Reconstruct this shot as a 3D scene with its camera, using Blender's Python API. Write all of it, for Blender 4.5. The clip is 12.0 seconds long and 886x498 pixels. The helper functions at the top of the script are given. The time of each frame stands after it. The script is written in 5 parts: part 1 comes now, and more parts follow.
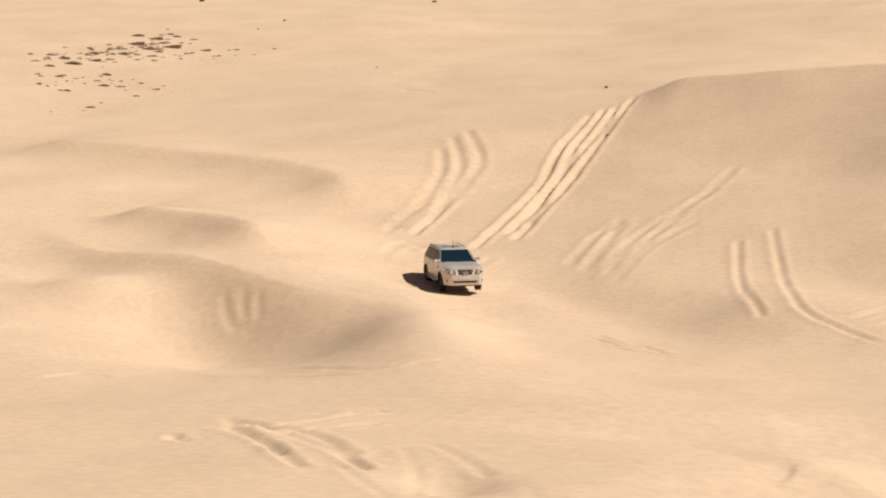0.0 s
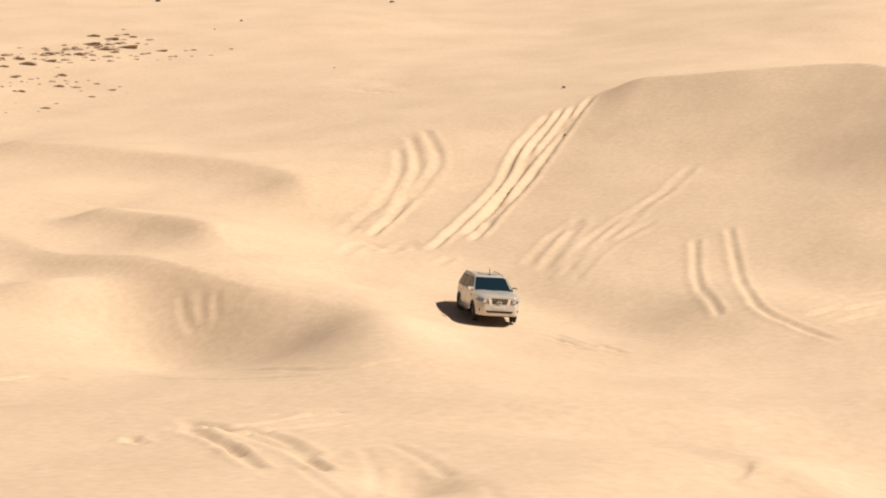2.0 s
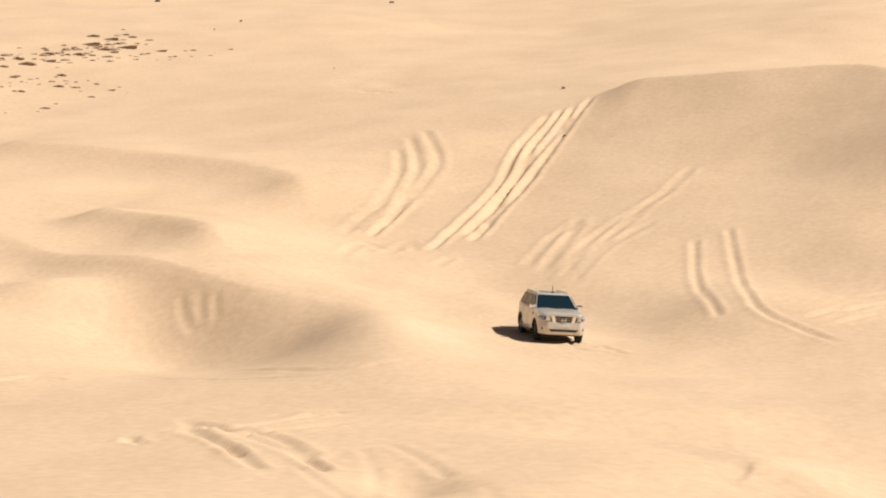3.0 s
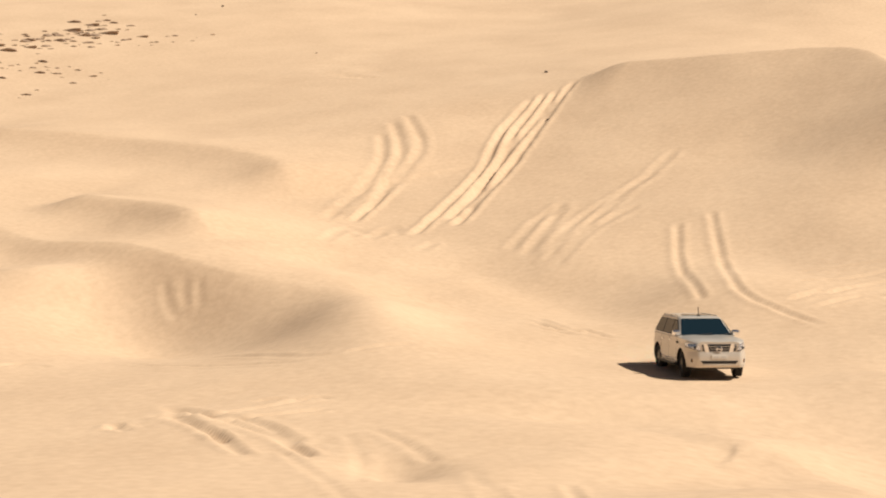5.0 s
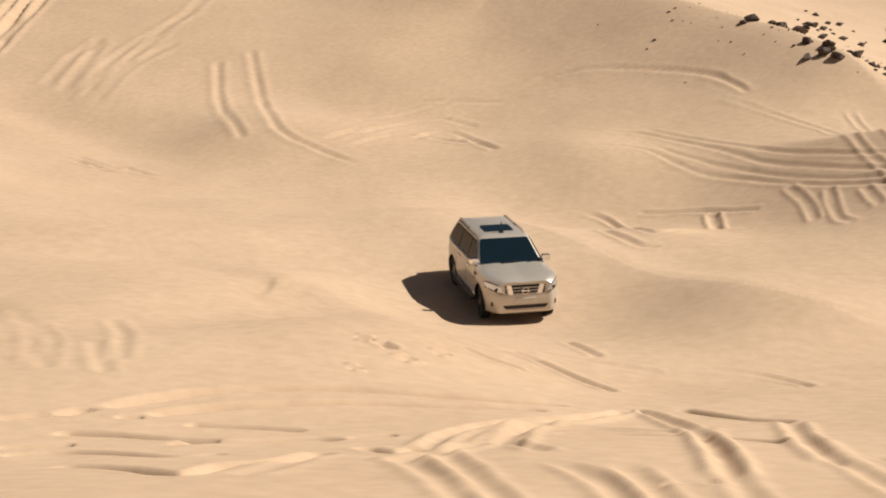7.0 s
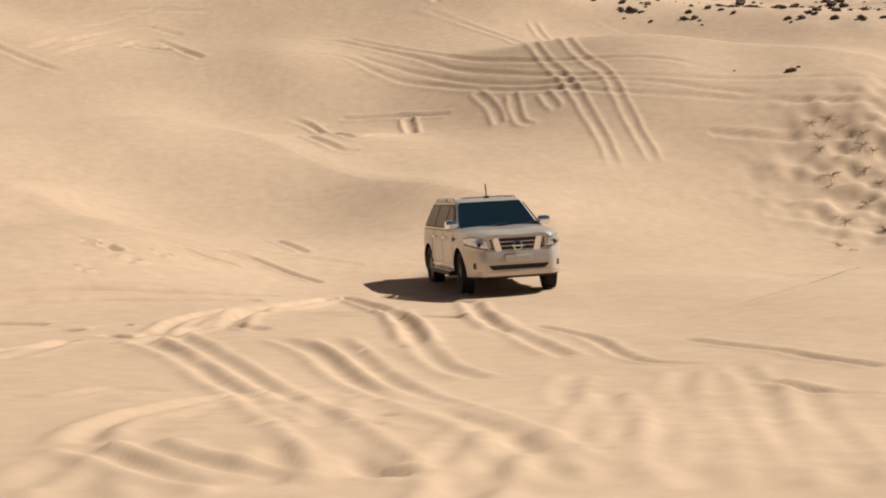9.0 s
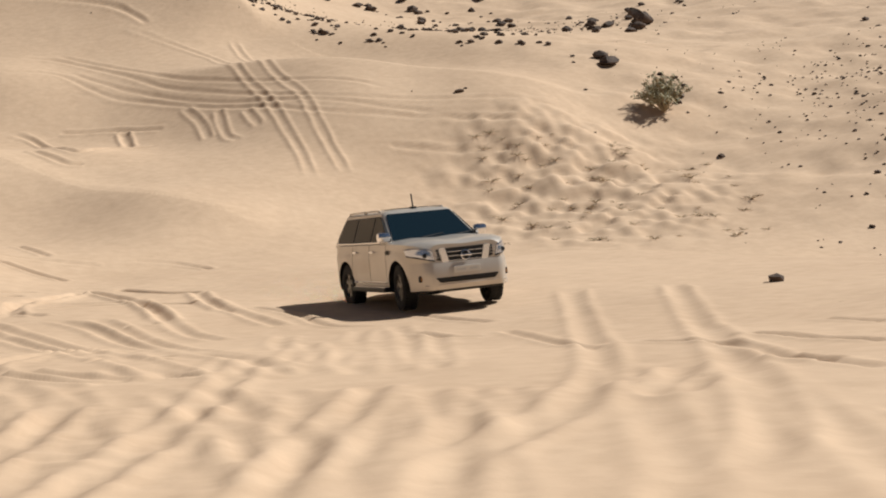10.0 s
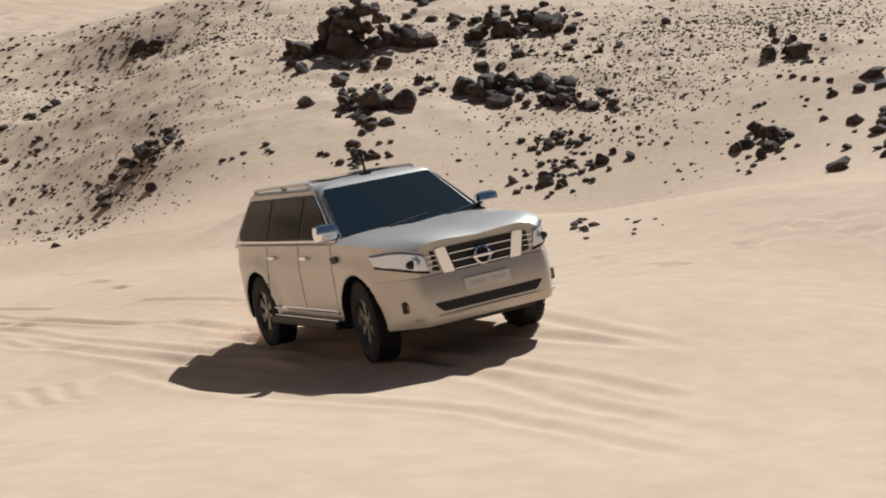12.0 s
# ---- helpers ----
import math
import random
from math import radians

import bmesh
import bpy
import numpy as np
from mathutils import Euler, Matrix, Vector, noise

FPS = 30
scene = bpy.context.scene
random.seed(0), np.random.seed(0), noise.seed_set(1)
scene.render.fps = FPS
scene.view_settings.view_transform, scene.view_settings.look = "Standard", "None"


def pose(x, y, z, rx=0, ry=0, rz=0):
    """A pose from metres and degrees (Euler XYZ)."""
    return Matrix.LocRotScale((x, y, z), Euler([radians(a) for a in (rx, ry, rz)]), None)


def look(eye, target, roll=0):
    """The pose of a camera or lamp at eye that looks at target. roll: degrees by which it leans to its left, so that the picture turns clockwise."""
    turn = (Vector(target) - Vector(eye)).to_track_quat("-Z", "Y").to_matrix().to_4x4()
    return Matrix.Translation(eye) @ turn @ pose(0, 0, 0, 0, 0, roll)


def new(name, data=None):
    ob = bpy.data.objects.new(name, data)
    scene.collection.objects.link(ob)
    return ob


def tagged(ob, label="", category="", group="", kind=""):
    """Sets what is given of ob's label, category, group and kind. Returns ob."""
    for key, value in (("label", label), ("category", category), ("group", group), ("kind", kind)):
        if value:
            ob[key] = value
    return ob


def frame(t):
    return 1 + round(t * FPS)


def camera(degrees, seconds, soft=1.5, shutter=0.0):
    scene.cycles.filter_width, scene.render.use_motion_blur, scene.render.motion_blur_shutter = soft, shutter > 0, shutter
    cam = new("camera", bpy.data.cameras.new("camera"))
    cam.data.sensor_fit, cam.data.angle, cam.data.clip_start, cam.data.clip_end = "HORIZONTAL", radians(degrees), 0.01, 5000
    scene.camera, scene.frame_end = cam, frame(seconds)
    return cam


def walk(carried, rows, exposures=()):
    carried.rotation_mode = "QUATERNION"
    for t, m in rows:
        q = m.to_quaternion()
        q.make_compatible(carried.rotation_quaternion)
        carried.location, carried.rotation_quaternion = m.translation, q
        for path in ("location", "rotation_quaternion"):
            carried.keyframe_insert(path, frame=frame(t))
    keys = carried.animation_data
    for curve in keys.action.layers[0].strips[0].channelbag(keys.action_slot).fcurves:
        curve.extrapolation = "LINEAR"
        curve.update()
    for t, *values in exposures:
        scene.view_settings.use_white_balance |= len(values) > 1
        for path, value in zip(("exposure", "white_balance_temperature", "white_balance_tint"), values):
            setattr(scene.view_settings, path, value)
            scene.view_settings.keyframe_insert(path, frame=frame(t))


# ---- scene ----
cam = camera(33.56, 12.0, soft=2.0)

# seconds, x, y, z, heading to the right of north, tilt up, roll
WAY = [
    (0, 0.00, 0.00, 2.60, -31.66, 7.46, 2.03),
    (0.5, 0.00, 0.00, 2.60, -30.80, 7.50, 1.82),
    (1, 0.00, 0.00, 2.60, -30.27, 7.50, 1.71),
    (1.5, 0.00, 0.00, 2.60, -30.03, 7.51, 1.61),
    (2, 0.00, 0.00, 2.60, -30.03, 7.52, 1.56),
    (2.5, 0.00, 0.00, 2.60, -30.01, 7.53, 1.57),
    (3, 0.00, 0.00, 2.60, -30.01, 7.54, 1.61),
    (4.8, 0.00, 0.00, 2.60, -29.86, 7.44, 0.81),
    (5, 0.00, 0.00, 2.60, -29.35, 6.96, 1.21),
    (5.5, 0.00, 0.00, 2.60, -25.84, 4.94, 1.07),
    (6, 0.02, -0.05, 2.60, -20.60, 3.49, 0.46),
    (6.5, 0.19, -0.58, 2.57, -14.95, 2.16, 0.08),
    (7, 0.29, -1.00, 2.56, -11.43, 0.80, 0.02),
    (7.2, 0.32, -1.20, 2.56, -10.31, 0.17, -0.04),
    (8.8, 0.57, -3.66, 2.62, -1.70, -3.11, -0.87),
    (9, 0.58, -4.38, 2.66, 0.00, -3.19, -1.11),
    (9.5, 0.43, -7.48, 2.84, 5.35, -3.40, -1.24),
    (10, -0.22, -11.71, 3.10, 11.70, -3.55, -1.69),
    (10.5, -2.26, -18.93, 3.62, 19.47, -4.22, -2.25),
    (11, -6.27, -28.30, 4.47, 26.80, -5.38, -3.58),
    (11.5, -8.99, -32.65, 4.98, 39.02, -5.92, -3.71),
    (12, -9.16, -32.86, 5.01, 45.77, -6.01, -4.76),
]


def facing(x, y, z, yaw, pitch, roll):
    a, b = radians(yaw), radians(pitch)
    ahead = Vector((math.sin(a) * math.cos(b), math.cos(a) * math.cos(b), math.sin(b)))
    eye = Vector((x, y, z))
    return look(eye, eye + 10 * ahead, roll)


EXPOSURES = [(0.0, 0.14, 6200, 10), (0.6, 0.26, 6300, 10), (3.2, 0.28, 6400, 10), (5.0, 0.22, 6600, 10), (6.0, 0.10, 6600, 11), (7.0, 0.0, 6450, 11),
             (9.0, -0.06, 6200, 10), (10.5, -0.06, 5750, 8), (12.0, -0.02, 5350, 6)]
walk(cam, [(row[0], facing(*row[1:])) for row in WAY], EXPOSURES)

# ---- light ----
SUN_ELEVATION, SUN_AZIMUTH = radians(47), radians(78)
world = bpy.data.worlds.new("desert_sky")
scene.world = world
world.use_nodes = True
sky = world.node_tree.nodes.new("ShaderNodeTexSky")
sky.sky_type, sky.sun_disc = "NISHITA", False
sky.sun_elevation, sky.sun_rotation = SUN_ELEVATION, SUN_AZIMUTH
sky.dust_density, sky.air_density = 2.5, 1.0
background = world.node_tree.nodes["Background"]
background.inputs["Strength"].default_value = 0.023
world.node_tree.links.new(sky.outputs["Color"], background.inputs["Color"])

sun_data = bpy.data.lights.new("sun", "SUN")
sun_data.energy, sun_data.angle, sun_data.color = 5.0, radians(0.55), (1.0, 0.93, 0.82)
sun = new("sun", sun_data)
sun_way = Vector((math.sin(SUN_AZIMUTH) * math.cos(SUN_ELEVATION), math.cos(SUN_AZIMUTH) * math.cos(SUN_ELEVATION), math.sin(SUN_ELEVATION)))
sun.matrix_world = look(sun_way * 80, (0, 0, 0))


# ---- materials ----
def material(name, color, rough=0.6, metal=0.0, coat=0.0):
    m = bpy.data.materials.new(name)
    m.use_nodes = True
    b = m.node_tree.nodes["Principled BSDF"]
    b.inputs["Base Color"].default_value = (*color, 1)
    b.inputs["Roughness"].default_value, b.inputs["Metallic"].default_value = rough, metal
    b.inputs["Coat Weight"].default_value = coat
    return m


def grained(name, dark, light, scale, rough=0.9, bump=0.2, distance=0.01, broad=0.05, metal=0.0, coat=0.0):
    """Two scales of noise mixed into the colour, and a fine relief."""
    m = material(name, light, rough, metal, coat)
    t = m.node_tree
    b = t.nodes["Principled BSDF"]
    where = t.nodes.new("ShaderNodeTexCoord")
    fine, wide = t.nodes.new("ShaderNodeTexNoise"), t.nodes.new("ShaderNodeTexNoise")
    fine.inputs["Scale"].default_value, fine.inputs["Detail"].default_value = scale, 6
    wide.inputs["Scale"].default_value, wide.inputs["Detail"].default_value = scale * broad, 4
    add = t.nodes.new("ShaderNodeMath")
    add.operation = "ADD"
    ramp = t.nodes.new("ShaderNodeValToRGB")
    ramp.color_ramp.elements[0].position, ramp.color_ramp.elements[1].position = 0.7, 1.3
    half = t.nodes.new("ShaderNodeMath")
    half.operation, half.inputs[1].default_value = "MULTIPLY", 0.5
    ramp.color_ramp.elements[0].position, ramp.color_ramp.elements[1].position = 0.33, 0.67
    ramp.color_ramp.elements[0].color, ramp.color_ramp.elements[1].color = (*dark, 1), (*light, 1)
    relief = t.nodes.new("ShaderNodeBump")
    relief.inputs["Strength"].default_value, relief.inputs["Distance"].default_value = bump, distance
    link = t.links.new
    for n in (fine, wide):
        link(where.outputs["Object"], n.inputs["Vector"])
    link(fine.outputs["Fac"], add.inputs[0])
    link(wide.outputs["Fac"], add.inputs[1])
    link(add.outputs[0], half.inputs[0])
    link(half.outputs[0], ramp.inputs["Fac"])
    link(ramp.outputs["Color"], b.inputs["Base Color"])
    link(fine.outputs["Fac"], relief.inputs["Height"])
    link(relief.outputs["Normal"], b.inputs["Normal"])
    return m


SAND = grained("sand", (0.55, 0.385, 0.248), (0.67, 0.485, 0.322), 3.0, 0.95, 0.35, 0.03, 0.05)
ROCK = grained("rock", (0.028, 0.019, 0.014), (0.14, 0.095, 0.07), 5.0, 0.9, 0.8, 0.06, 0.25)
GRAVEL = grained("gravel", (0.24, 0.165, 0.115), (0.42, 0.30, 0.21), 3.0, 0.9, 0.4, 0.03, 0.3)
TWIG = grained("dry_twig", (0.36, 0.28, 0.18), (0.52, 0.42, 0.28), 30.0, 0.9, 0.1)
LEAF = grained("dusty_leaf", (0.28, 0.25, 0.14), (0.48, 0.43, 0.28), 20.0, 0.85, 0.1)
PAINT = grained("silver_paint", (0.53, 0.475, 0.41), (0.62, 0.565, 0.495), 2.0, 0.36, 0.02, 0.002, 0.3, 0.3, 0.4)
GLASS = material("tinted_glass", (0.007, 0.018, 0.027), 0.05)
GLASS.node_tree.nodes["Principled BSDF"].inputs["Specular IOR Level"].default_value = 0.26
SIDE_GLASS = material("smoked_glass", (0.004, 0.003, 0.003), 0.08)
SIDE_GLASS.node_tree.nodes["Principled BSDF"].inputs["Specular IOR Level"].default_value = 0.06
BLACK = material("black_plastic", (0.006, 0.006, 0.0065), 0.55)
RUBBER = grained("rubber", (0.006, 0.006, 0.006), (0.018, 0.016, 0.014), 20.0, 0.85, 0.2)
CHROME = material("chrome", (0.88, 0.88, 0.90), 0.16, 1.0)
DUST = material("airborne_dust", (0.85, 0.72, 0.56), 1.0)
DUST.node_tree.nodes["Principled BSDF"].inputs["Subsurface Weight"].default_value = 1.0
ALLOY = grained("alloy", (0.13, 0.12, 0.11), (0.24, 0.225, 0.20), 8.0, 0.38, 0.02, 0.01, 0.3, 0.8)
LAMP_GLASS = material("lamp_glass", (0.62, 0.66, 0.74), 0.14, 0.75, 0.8)
AMBER = material("amber_lens", (0.30, 0.13, 0.03), 0.15, 0.0, 0.6)
RED_LENS = material("red_lens", (0.35, 0.015, 0.01), 0.15, 0.0, 0.6)
PLATE = material("plate_white", (0.66, 0.63, 0.58), 0.45)
INK = material("ink", (0.55, 0.54, 0.52), 0.5)


def part(name, bm, mat, parent=None, label=""):
    """One bmesh as one mesh object, under its thing."""
    data = bpy.data.meshes.new(name)
    bmesh.ops.recalc_face_normals(bm, faces=bm.faces)
    bm.to_mesh(data)
    bm.free()
    data.materials.append(mat)
    ob = new(name, data)
    ob.parent = parent
    return tagged(ob, label)


def smooth(ob, angle=35):
    data = ob.data
    data.polygons.foreach_set("use_smooth", [True] * len(data.polygons))
    data.set_sharp_from_angle(angle=radians(angle))
    return ob


# ---- the dunes ----
def ease(x, a, b):
    t = np.clip((x - a) / (b - a), 0, 1)
    return t * t * (3 - 2 * t)


def ramp(x, start, slope, soft):
    """Zero before start, then rising with that slope, rounded over soft metres."""
    return slope * soft * np.logaddexp(0, (x - start) / soft)


def along(x, y, line):
    """Distance from a line of points, the share of the way along it, and the side (left is positive)."""
    best = np.full(x.shape, 1e9)
    share, side = np.zeros(x.shape), np.zeros(x.shape)
    total = sum(math.dist(a, b) for a, b in zip(line, line[1:]))
    gone = 0.0
    for (ax, ay), (bx, by) in zip(line, line[1:]):
        n = math.dist((ax, ay), (bx, by))
        ux, uy = (bx - ax) / n, (by - ay) / n
        s = np.clip((x - ax) * ux + (y - ay) * uy, 0, n)
        dx, dy = x - ax - s * ux, y - ay - s * uy
        d = np.hypot(dx, dy)
        near = d < best
        best = np.where(near, d, best)
        share = np.where(near, (gone + s) / total, share)
        side = np.where(near, np.sign(ux * dy - uy * dx), side)
        gone += n
    return best, share, side


def curved(line, steps=6):
    """A smooth line through the given points (Catmull-Rom)."""
    pts = [np.array(p, float) for p in line]
    pts = [2 * pts[0] - pts[1]] + pts + [2 * pts[-1] - pts[-2]]
    out = []
    for a, b, c, d in zip(pts, pts[1:], pts[2:], pts[3:]):
        for k in range(steps):
            t = k / steps
            out.append(0.5 * (2 * b + (c - a) * t + (2 * a - 5 * b + 4 * c - d) * t * t + (3 * b - a - 3 * c + d) * t ** 3))
    return [tuple(p) for p in out] + [tuple(pts[-2])]


def ripple(x, y, size, seed):
    """Smooth value noise, about -1 to 1."""
    rng = np.random.default_rng(seed)
    table = rng.uniform(-1, 1, (64, 64))
    u, v = x / size, y / size
    i, j = np.floor(u).astype(int), np.floor(v).astype(int)
    a, b = u - i, v - j
    a, b = a * a * (3 - 2 * a), b * b * (3 - 2 * b)
    t = lambda p, q: table[p % 64, q % 64]
    return (t(i, j) * (1 - a) + t(i + 1, j) * a) * (1 - b) + (t(i, j + 1) * (1 - a) + t(i + 1, j + 1) * a) * b


# heights fitted to the camera's view from pixels, form by form: x, y, z
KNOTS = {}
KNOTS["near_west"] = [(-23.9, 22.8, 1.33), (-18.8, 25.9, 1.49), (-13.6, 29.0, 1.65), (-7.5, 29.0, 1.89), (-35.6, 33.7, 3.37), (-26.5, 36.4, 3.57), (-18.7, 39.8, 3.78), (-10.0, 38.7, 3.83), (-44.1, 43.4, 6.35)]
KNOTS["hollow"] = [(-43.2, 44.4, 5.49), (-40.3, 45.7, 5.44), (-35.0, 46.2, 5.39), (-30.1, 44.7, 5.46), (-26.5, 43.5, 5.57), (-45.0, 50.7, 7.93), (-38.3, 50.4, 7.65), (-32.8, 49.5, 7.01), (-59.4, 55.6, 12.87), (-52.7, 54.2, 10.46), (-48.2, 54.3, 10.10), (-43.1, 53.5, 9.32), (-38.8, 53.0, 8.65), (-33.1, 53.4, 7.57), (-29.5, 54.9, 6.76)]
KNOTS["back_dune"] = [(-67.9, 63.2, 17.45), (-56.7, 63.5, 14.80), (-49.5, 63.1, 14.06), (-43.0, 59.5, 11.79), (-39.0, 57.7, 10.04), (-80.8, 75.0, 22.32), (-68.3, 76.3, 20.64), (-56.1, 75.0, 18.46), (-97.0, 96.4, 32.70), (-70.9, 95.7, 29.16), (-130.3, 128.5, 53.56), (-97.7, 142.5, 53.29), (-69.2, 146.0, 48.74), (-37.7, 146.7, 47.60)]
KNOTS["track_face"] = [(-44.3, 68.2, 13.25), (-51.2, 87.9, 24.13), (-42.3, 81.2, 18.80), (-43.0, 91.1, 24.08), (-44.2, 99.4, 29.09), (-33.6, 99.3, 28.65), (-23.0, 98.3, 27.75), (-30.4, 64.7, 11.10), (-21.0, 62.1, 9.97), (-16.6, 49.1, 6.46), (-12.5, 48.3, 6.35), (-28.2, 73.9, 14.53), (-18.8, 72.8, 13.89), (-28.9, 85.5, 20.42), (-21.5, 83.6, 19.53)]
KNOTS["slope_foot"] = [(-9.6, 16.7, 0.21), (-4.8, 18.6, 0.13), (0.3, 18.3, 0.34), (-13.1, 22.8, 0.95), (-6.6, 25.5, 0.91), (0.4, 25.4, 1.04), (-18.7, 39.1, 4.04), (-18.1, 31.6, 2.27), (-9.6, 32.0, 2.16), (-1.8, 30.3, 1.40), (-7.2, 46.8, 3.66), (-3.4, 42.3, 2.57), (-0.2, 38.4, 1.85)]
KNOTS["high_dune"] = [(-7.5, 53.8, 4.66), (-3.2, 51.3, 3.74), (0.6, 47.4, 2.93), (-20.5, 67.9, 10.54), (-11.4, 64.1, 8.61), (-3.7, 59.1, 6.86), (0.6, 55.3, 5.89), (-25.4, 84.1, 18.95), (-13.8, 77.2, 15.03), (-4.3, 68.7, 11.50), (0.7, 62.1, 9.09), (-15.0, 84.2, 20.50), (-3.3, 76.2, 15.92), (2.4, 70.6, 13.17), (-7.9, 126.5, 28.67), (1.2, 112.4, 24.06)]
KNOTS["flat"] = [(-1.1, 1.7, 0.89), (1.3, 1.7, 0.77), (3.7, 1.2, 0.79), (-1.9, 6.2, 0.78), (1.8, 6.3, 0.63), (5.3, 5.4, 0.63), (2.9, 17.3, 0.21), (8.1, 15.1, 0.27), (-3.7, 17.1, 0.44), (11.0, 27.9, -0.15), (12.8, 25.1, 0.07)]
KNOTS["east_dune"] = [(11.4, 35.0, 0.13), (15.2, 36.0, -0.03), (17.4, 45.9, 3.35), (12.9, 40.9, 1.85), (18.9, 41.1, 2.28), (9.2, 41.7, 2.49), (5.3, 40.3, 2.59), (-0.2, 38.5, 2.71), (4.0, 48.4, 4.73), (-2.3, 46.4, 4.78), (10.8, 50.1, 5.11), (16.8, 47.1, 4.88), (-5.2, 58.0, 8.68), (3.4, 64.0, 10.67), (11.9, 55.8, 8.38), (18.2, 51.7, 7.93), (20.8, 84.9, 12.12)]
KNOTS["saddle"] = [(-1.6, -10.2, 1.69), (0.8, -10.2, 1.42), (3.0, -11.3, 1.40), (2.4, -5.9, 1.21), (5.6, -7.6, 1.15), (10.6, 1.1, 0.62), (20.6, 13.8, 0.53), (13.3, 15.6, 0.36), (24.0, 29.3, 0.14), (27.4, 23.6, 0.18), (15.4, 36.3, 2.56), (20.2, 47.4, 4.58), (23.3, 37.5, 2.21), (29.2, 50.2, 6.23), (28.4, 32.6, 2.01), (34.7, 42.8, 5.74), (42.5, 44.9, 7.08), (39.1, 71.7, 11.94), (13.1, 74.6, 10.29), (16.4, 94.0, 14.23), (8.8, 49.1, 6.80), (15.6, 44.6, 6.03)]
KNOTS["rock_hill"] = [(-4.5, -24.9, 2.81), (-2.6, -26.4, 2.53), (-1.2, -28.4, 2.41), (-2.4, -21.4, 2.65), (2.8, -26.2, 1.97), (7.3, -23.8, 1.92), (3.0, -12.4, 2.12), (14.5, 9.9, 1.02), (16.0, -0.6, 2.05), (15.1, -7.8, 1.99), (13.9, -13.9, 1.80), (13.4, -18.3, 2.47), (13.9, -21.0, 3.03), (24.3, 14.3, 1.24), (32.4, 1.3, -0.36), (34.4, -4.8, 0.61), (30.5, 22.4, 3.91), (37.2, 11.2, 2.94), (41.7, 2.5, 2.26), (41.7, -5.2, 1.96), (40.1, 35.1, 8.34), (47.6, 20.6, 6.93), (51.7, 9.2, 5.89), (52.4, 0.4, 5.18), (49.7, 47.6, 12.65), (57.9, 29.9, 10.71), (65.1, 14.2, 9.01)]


def trend(x, y):
    """The plain rise behind the hollow: the high sand to the north-west, the rocky hill to the north-east."""
    up = -0.5 * x + 0.866 * y
    hill = 0.766 * (x + 9) + 0.643 * (y + 33)
    z = 0.3 + ramp(-up, -14, 0.062, 5) + ramp(up, 32, 0.40, 6) - ramp(up, 380, 0.40, 20)
    return z + ramp(hill, 60, 0.16, 8) - ramp(hill, 260, 0.16, 12)


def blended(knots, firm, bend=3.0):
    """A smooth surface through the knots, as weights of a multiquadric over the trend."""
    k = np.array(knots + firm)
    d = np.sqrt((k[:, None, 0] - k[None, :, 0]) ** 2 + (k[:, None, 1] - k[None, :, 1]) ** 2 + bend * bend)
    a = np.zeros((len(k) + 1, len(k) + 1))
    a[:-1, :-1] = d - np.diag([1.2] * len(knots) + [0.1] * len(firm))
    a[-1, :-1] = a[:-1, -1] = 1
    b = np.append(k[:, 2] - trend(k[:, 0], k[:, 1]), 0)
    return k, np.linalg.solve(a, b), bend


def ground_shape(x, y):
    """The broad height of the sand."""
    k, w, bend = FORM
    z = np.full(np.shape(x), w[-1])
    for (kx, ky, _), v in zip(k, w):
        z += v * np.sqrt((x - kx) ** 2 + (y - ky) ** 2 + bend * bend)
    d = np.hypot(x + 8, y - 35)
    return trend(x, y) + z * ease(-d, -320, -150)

# The car's way: seconds, x, y, z of the ground under it, heading from east, nose up, lean
DRIVE = [
    (0, -36.91, 60.88, 10.14, -44.6, -13.1, 4.8),
    (0.5, -35.77, 60.25, 9.76, -45.9, -12.4, 2.0),
    (1, -34.44, 59.64, 9.39, -47.0, -11.7, 0.3),
    (1.5, -32.87, 59.01, 8.84, -48.0, -12.6, -0.3),
    (2, -31.25, 58.11, 8.30, -49.3, -12.2, -0.5),
    (2.5, -29.21, 57.06, 7.72, -50.6, -11, -0.6),
    (3, -26.86, 55.66, 7.15, -52.0, -9.8, -0.4),
    (4.8, -17.63, 47.94, 4.84, -56.6, -7, 1.2),
    (5, -16.59, 47.05, 4.65, -55.2, -7, 1.8),
    (5.5, -13.64, 45.00, 4.20, -51.7, -7.5, 3.1),
    (6, -11.02, 43.03, 3.60, -51.9, -12.5, 4.5),
    (6.5, -8.24, 41.22, 2.66, -57.3, -15, 4.6),
    (7, -6.19, 39.08, 1.76, -65.5, -15, 3.6),
    (7.2, -5.27, 38.14, 1.42, -68.2, -13.5, 3.0),
    (8.8, 0.95, 28.50, 0.17, -78.7, 0.3, 1.4),
    (9, 1.58, 26.91, 0.12, -78.4, 0.9, 1.8),
    (9.5, 3.61, 22.43, 0.17, -79.2, 1.3, 1.9),
    (10, 5.19, 16.63, 0.26, -80.3, 3.3, 2.6),
    (10.5, 6.54, 8.39, 0.59, -84.8, 2.8, 2.1),
    (11, 5.74, -1.83, 1.26, -88.4, 2.0, 1.3),
    (11.5, 4.47, -12.59, 1.94, -93.6, 2.1, 3.6),
    (12, 2.42, -20.71, 2.31, -109.6, 3.4, 4.5),
]


